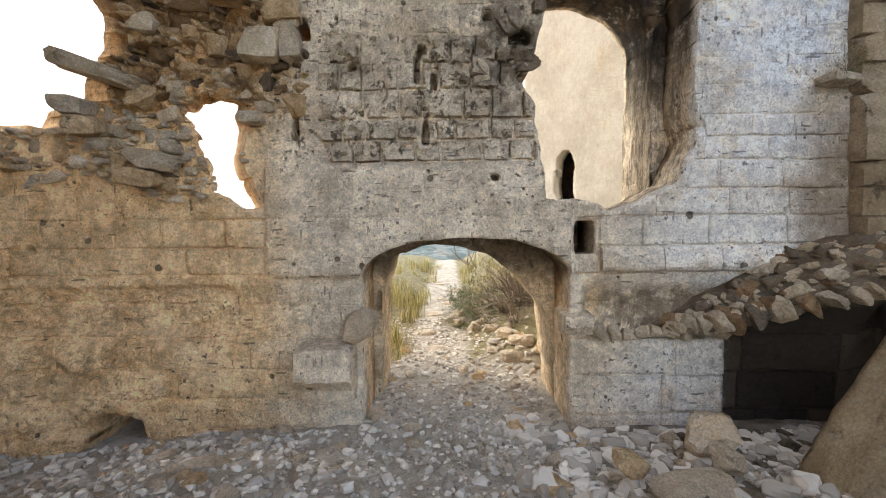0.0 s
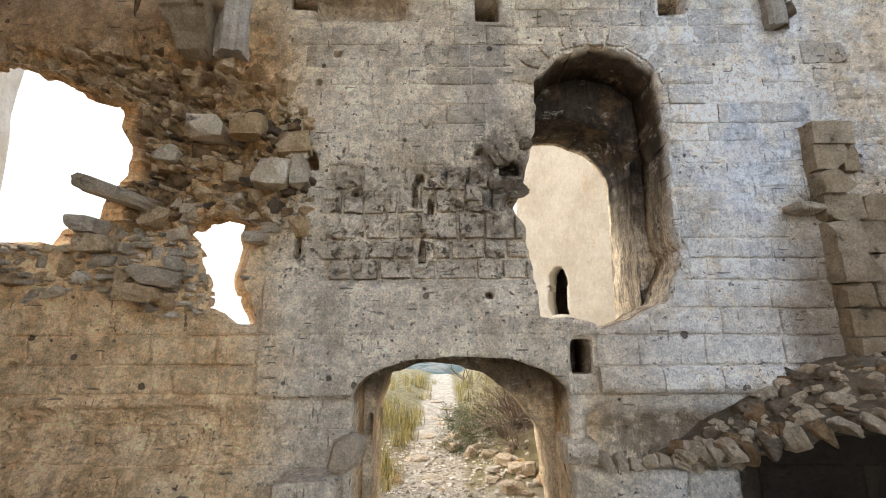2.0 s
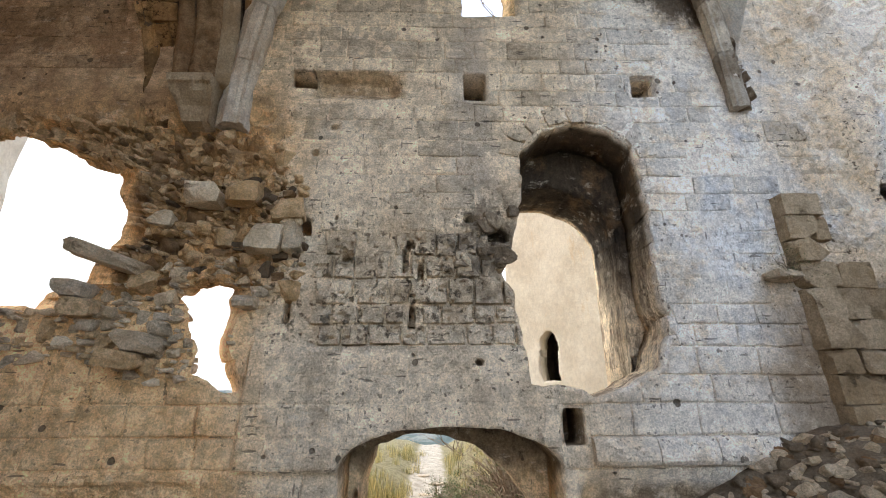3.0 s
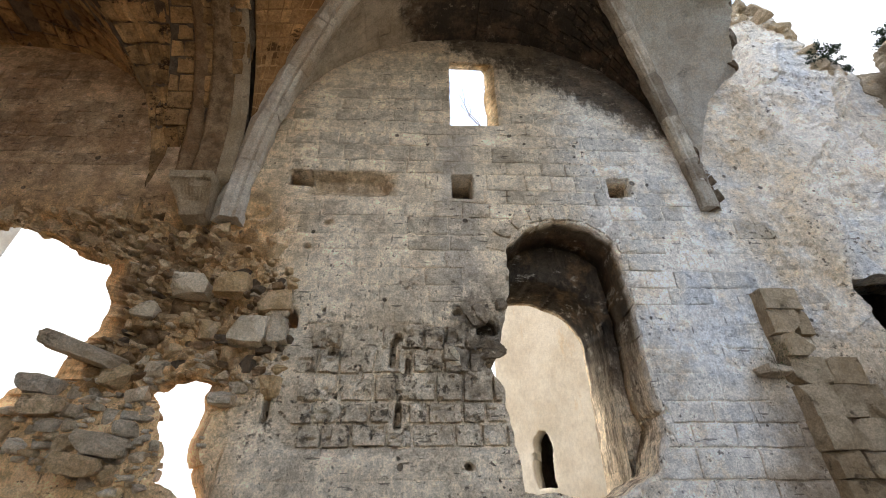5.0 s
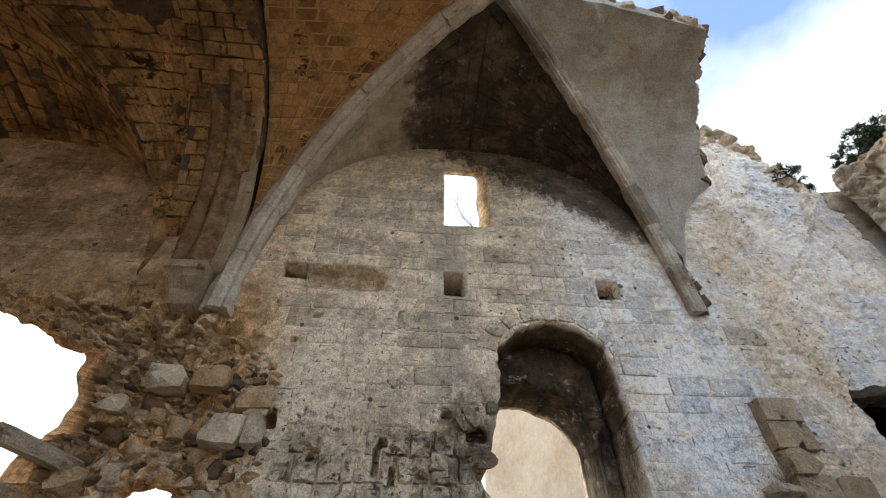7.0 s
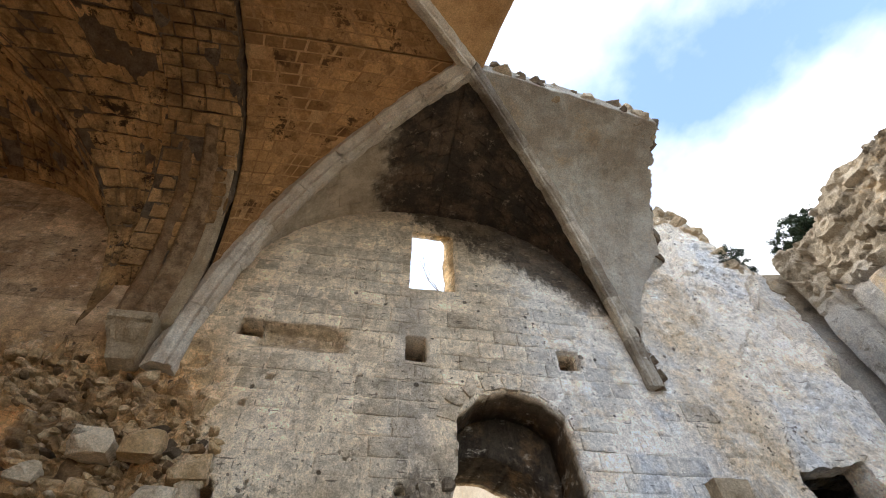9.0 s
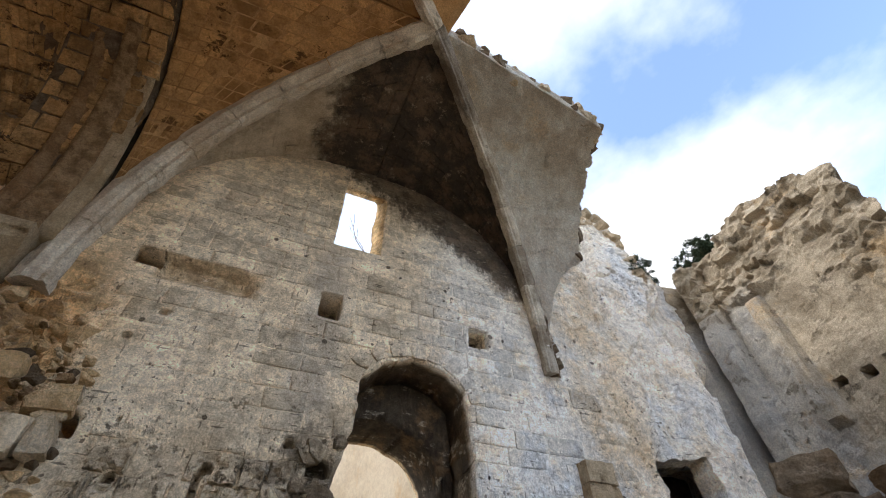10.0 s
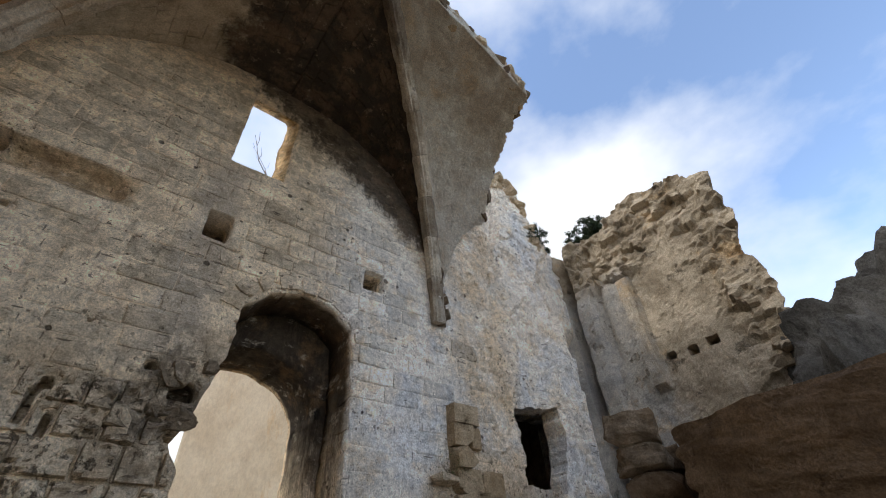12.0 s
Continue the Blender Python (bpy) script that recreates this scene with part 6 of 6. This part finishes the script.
def shrub(name, seed, place, size, twigs, leaves, leaf_material, label, droop=0.2, parent=None):
    """A branching plant of thin tubes, with small leaves in clumps."""
    rnd = random.Random(seed)
    root = tagged(new(name), label, "shrub")
    root.location = place
    verts, faces, lv, lf = [], [], [], []

    def tube(pts, r0, r1):
        n0 = len(verts)
        for i, p in enumerate(pts):
            r = r0 + (r1 - r0) * i / (len(pts) - 1)
            for k in range(3):
                a = k * 2.094
                verts.append((p.x + r * math.cos(a), p.y + r * math.sin(a), p.z + r * 0.4 * math.sin(a + 1)))
        for i in range(len(pts) - 1):
            for k in range(3):
                c = (k + 1) % 3
                faces.append((n0 + i * 3 + k, n0 + i * 3 + c, n0 + i * 3 + 3 + c, n0 + i * 3 + 3 + k))

    for _ in range(twigs):
        d = Vector((rnd.gauss(0, 0.6), rnd.gauss(0, 0.6), rnd.uniform(0.3, 1.2))).normalized()
        p = Vector((rnd.uniform(-0.15, 0.15), rnd.uniform(-0.15, 0.15), 0)) * size
        pts = [p.copy()]
        for i in range(5):
            d = (d + Vector((rnd.gauss(0, 0.25), rnd.gauss(0, 0.25), rnd.gauss(-droop * 0.3, 0.2)))).normalized()
            p = p + d * size * rnd.uniform(0.14, 0.24)
            pts.append(p.copy())
            if i > 0 and rnd.random() < 0.8:
                e = (d + Vector((rnd.gauss(0, 0.7), rnd.gauss(0, 0.7), rnd.gauss(0, 0.5)))).normalized()
                q = [p.copy(), p + e * size * 0.12, p + (e + d * 0.4) * size * 0.2]
                tube(q, 0.006 * size, 0.002 * size)
                pts_end = q[-1]
            else:
                pts_end = p
            for _k in range(leaves):
                c = pts_end + Vector((rnd.gauss(0, 0.06), rnd.gauss(0, 0.06), rnd.gauss(0, 0.06))) * size
                big = 1.6 if leaf_material is LEAF else 1.0
                u = Vector((rnd.gauss(0, 1), rnd.gauss(0, 1), rnd.gauss(0, 1))).normalized() * size * 0.035 * big
                w = u.cross(Vector((rnd.gauss(0, 1), rnd.gauss(0, 1), rnd.gauss(0, 1)))).normalized() * size * 0.012 * big
                n = len(lv)
                lv.extend([tuple(c - u), tuple(c + w), tuple(c + u), tuple(c - w)])
                lf.append((n, n + 1, n + 2, n + 3))
        tube(pts, 0.012 * size, 0.003 * size)
    mesh_object("brushwood", verts, faces, TWIG, root)
    if lv:
        mesh_object("foliage", lv, lf, leaf_material, root)
    return root


shrub("dead_bush", 61, (1.25, 3.9, ground_at(1.25, 3.9)), 1.1, 110, 0, LEAF, "brown leafless thorn bush on the bank", 0.5)
shrub("dead_bush", 62, (1.0, 3.0, ground_at(1.0, 3.0)), 0.5, 40, 0, LEAF, "brown leafless twigs beside the gate", 0.5)
shrub("green_shrub", 63, (0.45, 4.0, ground_at(0.45, 4.0)), 0.5, 26, 5, GREEN, "low green shrub on the bank", 0.2)
shrub("green_shrub", 64, (0.9, 6.0, ground_at(0.9, 6.0)), 0.7, 30, 5, GREEN, "low green shrub on the bank", 0.2)
shrub("bare_tree", 65, (0.9, 13.0, ground_at(0.9, 13.0)), 2.2, 10, 0, LEAF, "thin bare sapling at the path's end", 0.0)
shrub("juniper", 66, (8.0, -0.62, 8.6), 0.55, 46, 60, LEAF, "dark green juniper on the wall head", 0.1)
shrub("juniper", 67, (6.6, 0.1, 8.38), 0.38, 36, 50, LEAF, "dark green juniper on the wall head", 0.1)
shrub("bare_branch", 68, (8.3, -1.15, 9.0), 0.6, 5, 0, LEAF, "bare dead branches on the wall head", 0.0)
shrub("bare_tree", 69, (1.35, 1.5, 7.9), 1.1, 8, 0, LEAF, "bare branches outside the top window", 0.0)
wall_slab(3.46, -0.09, 3.24, 0.17, 0.13, 0.045, 4, GREY_STONE, 312, "thin grey stone ledge standing out of the wall")
shrub("grass_tuft", 70, (3.55, -0.08, 3.28), 0.28, 34, 3, GREEN, "grassy tuft growing from a wall ledge", 0.8)
for i, (x, y) in enumerate(((-0.05, 4.3), (0.12, 4.0), (0.75, 4.9), (0.35, 3.5), (1.05, 2.3), (0.8, 1.9))):
    put = boulder("boulder", 540 + i, (x, y, ground_at(x, y) + 0.05), (0.13 + 0.02 * (i % 3), 0.11, 0.09), (0, 5, 40 * i), GREY_STONE, "pale rock beside the path", 4, 5)


# ------------------------------------------------------------ springer cluster between the bays
def springer_cluster():
    root = tagged(new("vault_springer"), "worn stone springer with shafts and a broken capital", "springer")
    cap = [(0.10, 5.02), (-0.06, 5.06), (-0.12, 5.22), (-0.24, 5.34), (-0.27, 5.40), (-0.31, 5.42), (-0.31, 5.52), (0.10, 5.54)]
    verts, faces = [], []
    n, m = 10, len(cap)
    for i in range(n + 1):
        for y, z in cap:
            p = Vector((-3.05 + 0.48 * i / n, y, z))
            f = 0.62 + 0.38 * smooth_step(z, 5.05, 5.42)
            d = 0.03 * noise.noise(p * 6) + 0.015 * noise.noise(p * 17)
            verts.append(((p.x + 2.76) * f - 2.76, p.y + d, p.z + d))
    for i in range(n):
        for j in range(m):
            c = (j + 1) % m
            faces.append((i * m + j, i * m + c, (i + 1) * m + c, (i + 1) * m + j))
    faces += [tuple(range(m))[::-1], tuple(range(n * m, n * m + m))]
    mesh_object("capital", verts, faces, SHAFT, root)
    for k, (x0, lean, r, reach) in enumerate(((-3.02, -0.30, 0.13, 0.42), (-2.78, -0.10, 0.15, 0.50), (-2.55, 0.06, 0.11, 0.40))):
        verts, faces = [], []
        n, m = 40, 18
        foot, head = Vector((x0, -0.06, 5.5)), Vector((x0 + lean, -2.66, 8.45))
        for i in range(n + 1):
            t = i / n
            p = arc(foot, head, reach * t ** 1.6, 2.2)
            shrink = 1 - 0.45 * t ** 2
            for j in range(m):
                a = 2 * math.pi * j / m
                rr = r * shrink * (1 + 0.22 * math.cos(3 * a + k) + 0.16 * noise.noise(Vector((2 * math.cos(a), 2 * math.sin(a), p.z * 2.2 + k * 5))) + 0.10 * noise.noise(Vector((5 * math.cos(a), 5 * math.sin(a), p.z * 7 + k))))
                verts.append((p.x + rr * math.cos(a), p.y + rr * math.sin(a), p.z))
        for i in range(n):
            for j in range(m):
                c = (j + 1) % m
                faces.append((i * m + j, i * m + c, (i + 1) * m + c, (i + 1) * m + j))
        faces += [tuple(range(m))[::-1], tuple(range(n * m, n * m + m))]
        mesh_object("shaft", verts, faces, SHAFT if k == 2 else BROWN_STONE, root, smooth=True)


springer_cluster()


# ------------------------------------------------------------ loose stones on the broken crowns
def crown_stones():
    rnd = random.Random(77)
    for i in range(70):
        u = rnd.uniform(0.2, 3.2)
        top = float(np.interp(u, [0.2, 1.06, 1.87, 2.58, 3.03, 3.4], [8.5, 8.35, 8.78, 8.68, 8.43, 8.1]))
        z = top - 0.05 - rnd.random() ** 2 * 1.8
        w = rnd.uniform(0.07, 0.2)
        put_stone("stone", CLIFF if rnd.random() < 0.75 else GREY_STONE, 7.42 + rnd.uniform(-0.1, 0.15), -u, z, w, w * rnd.uniform(0.7, 1.1), w * rnd.uniform(0.4, 0.7), wall_east, rnd, 0.3)
    for i in range(40):
        u, z = rnd.uniform(2.5, 3.22), rnd.uniform(4.4, 8.2)
        w = rnd.uniform(0.10, 0.22)
        put_stone("stone", CLIFF, 7.45, -u, z, w, w, w * rnd.uniform(0.35, 0.6), wall_east, rnd, 0.25)
    edge = [(5.35, 9.9), (6.0, 9.95), (6.35, 9.2), (6.5, 8.4), (7.3, 8.6)]
    for i in range(46):
        k = rnd.randrange(4)
        t = rnd.random()
        x, z = edge[k][0] + (edge[k + 1][0] - edge[k][0]) * t, edge[k][1] + (edge[k + 1][1] - edge[k][1]) * t
        w = rnd.uniform(0.08, 0.2)
        put_stone("stone", rnd.choice((CLIFF, CLIFF, GREY_STONE)), x - 0.05, front_at(x, z) + rnd.uniform(0, 0.15), z - rnd.random() * 0.3, w, w, w * rnd.uniform(0.5, 0.8), wall_north, rnd, 0.4)
    rim = web_point(SPRING_E, BOSS, WEB_EAST_FOOT, APEX_E)
    root = tagged(new("web_rim"), "loose dark stones along the broken vault edge", "ruin")
    for i in range(64):
        if i < 34:
            p = rim(0.97 + rnd.uniform(-0.02, 0.02), 0.12 + 0.86 * rnd.random())
        else:
            p = rim(0.35 + 0.62 * rnd.random(), 0.98)
        w = rnd.uniform(0.06, 0.17)
        put_stone("stone", rnd.choice((DARK_STONE, DULL_STONE, CLIFF)), p.x, p.y, p.z + rnd.uniform(0.12, 0.42), w, w, w * rnd.uniform(0.5, 0.9), root, rnd, 0.5)


crown_stones()


def rib_root():
    """Dark torn stones where the east rib springs from the wall."""
    root = tagged(new("rib_stump"), "dark torn springer stones under the vault rib", "ruin")
    rnd = random.Random(99)
    for i in range(26):
        t = rnd.random()
        w = rnd.uniform(0.03, 0.08)
        put_stone("stone", rnd.choice((DARK_STONE, DULL_STONE, WALL)), 3.62 - 0.10 * t + rnd.uniform(-0.07, 0.07), front_at(3.6, 5.6) - 0.01 - 0.08 * t, 5.22 + 1.2 * t, w, 0.10, w * rnd.uniform(0.7, 1.5), root, rnd, 0.4)


rib_root()


# ------------------------------------------------------------ rough stones in the embrasure's east jamb
_j = random.Random(15)
_z = 2.55
while _z < 4.5:
    _h = _j.uniform(0.18, 0.32)
    for _y in (0.14, 0.42):
        if _j.random() < 0.85:
            ob = put_stone("jamb_block", WALL, 2.27 + _j.uniform(-0.01, 0.02), _y + _j.uniform(-0.03, 0.03), _z + _h / 2, 0.06, 0.15, _h * 0.5, wall_north, _j, 0.08, 0.1)
    _z += _h

for i, (x, y, r) in enumerate(((0.15, 4.9, 0.35), (0.6, 3.3, 0.32), (1.3, 5.4, 0.5), (0.35, 7.2, 0.4), (-0.95, 6.5, 0.35))):
    shrub("green_shrub", 80 + i, (x, y, ground_at(x, y)), r, 24, 5, GREEN, "low grey-green shrub beside the path", 0.2)
for i, (x, y) in enumerate(((-0.2, 2.6), (-0.55, 3.4), (-0.15, 4.4), (-0.45, 5.2), (-0.1, 6.2), (-0.3, 7.4), (0.0, 8.6), (-0.35, 9.5))):
    boulder("flagstone", 560 + i, (x, y, ground_at(x, y)), (0.20 - 0.01 * (i % 3), 0.15, 0.035), (0, 0, 33 * i), GREY_STONE, "flat pale flagstone in the path", 4, 4)

for i, (x, y, r) in enumerate(((0.15, 3.9, 0.42), (0.42, 4.5, 0.5), (0.3, 5.6, 0.5), (0.75, 4.2, 0.45), (0.05, 6.6, 0.45))):
    shrub("green_shrub", 100 + i, (x, y, ground_at(x, y)), r, 34, 9, GREEN, "low grey-green shrub beside the path", 0.3)
for i, (x, y, r) in enumerate(((0.62, 3.15, 0.09), (0.82, 2.7, 0.11), (0.95, 2.35, 0.12), (0.5, 3.7, 0.10), (0.1, 4.9, 0.12), (0.35, 5.3, 0.13))):
    boulder("boulder", 580 + i, (x, y, ground_at(x, y) + 0.04), (r * 1.3, r, r * 0.75), (0, 8, 50 * i), TAN_STONE if i % 2 else GREY_STONE, "pale squared rock on the path bank", 4, 6)

shrub("dead_bush", 90, (0.95, 3.6, ground_at(0.95, 3.6)), 0.6, 60, 1, GREEN, "brown and grey-green thorny bush on the bank", 0.4)
shrub("dead_bush", 91, (1.5, 4.6, ground_at(1.5, 4.6)), 0.9, 60, 1, GREEN, "brown and grey-green thorny bush on the bank", 0.4)
shrub("dead_bush", 92, (0.7, 5.2, ground_at(0.7, 5.2)), 0.5, 60, 1, GREEN, "brown and grey-green thorny bush on the bank", 0.4)
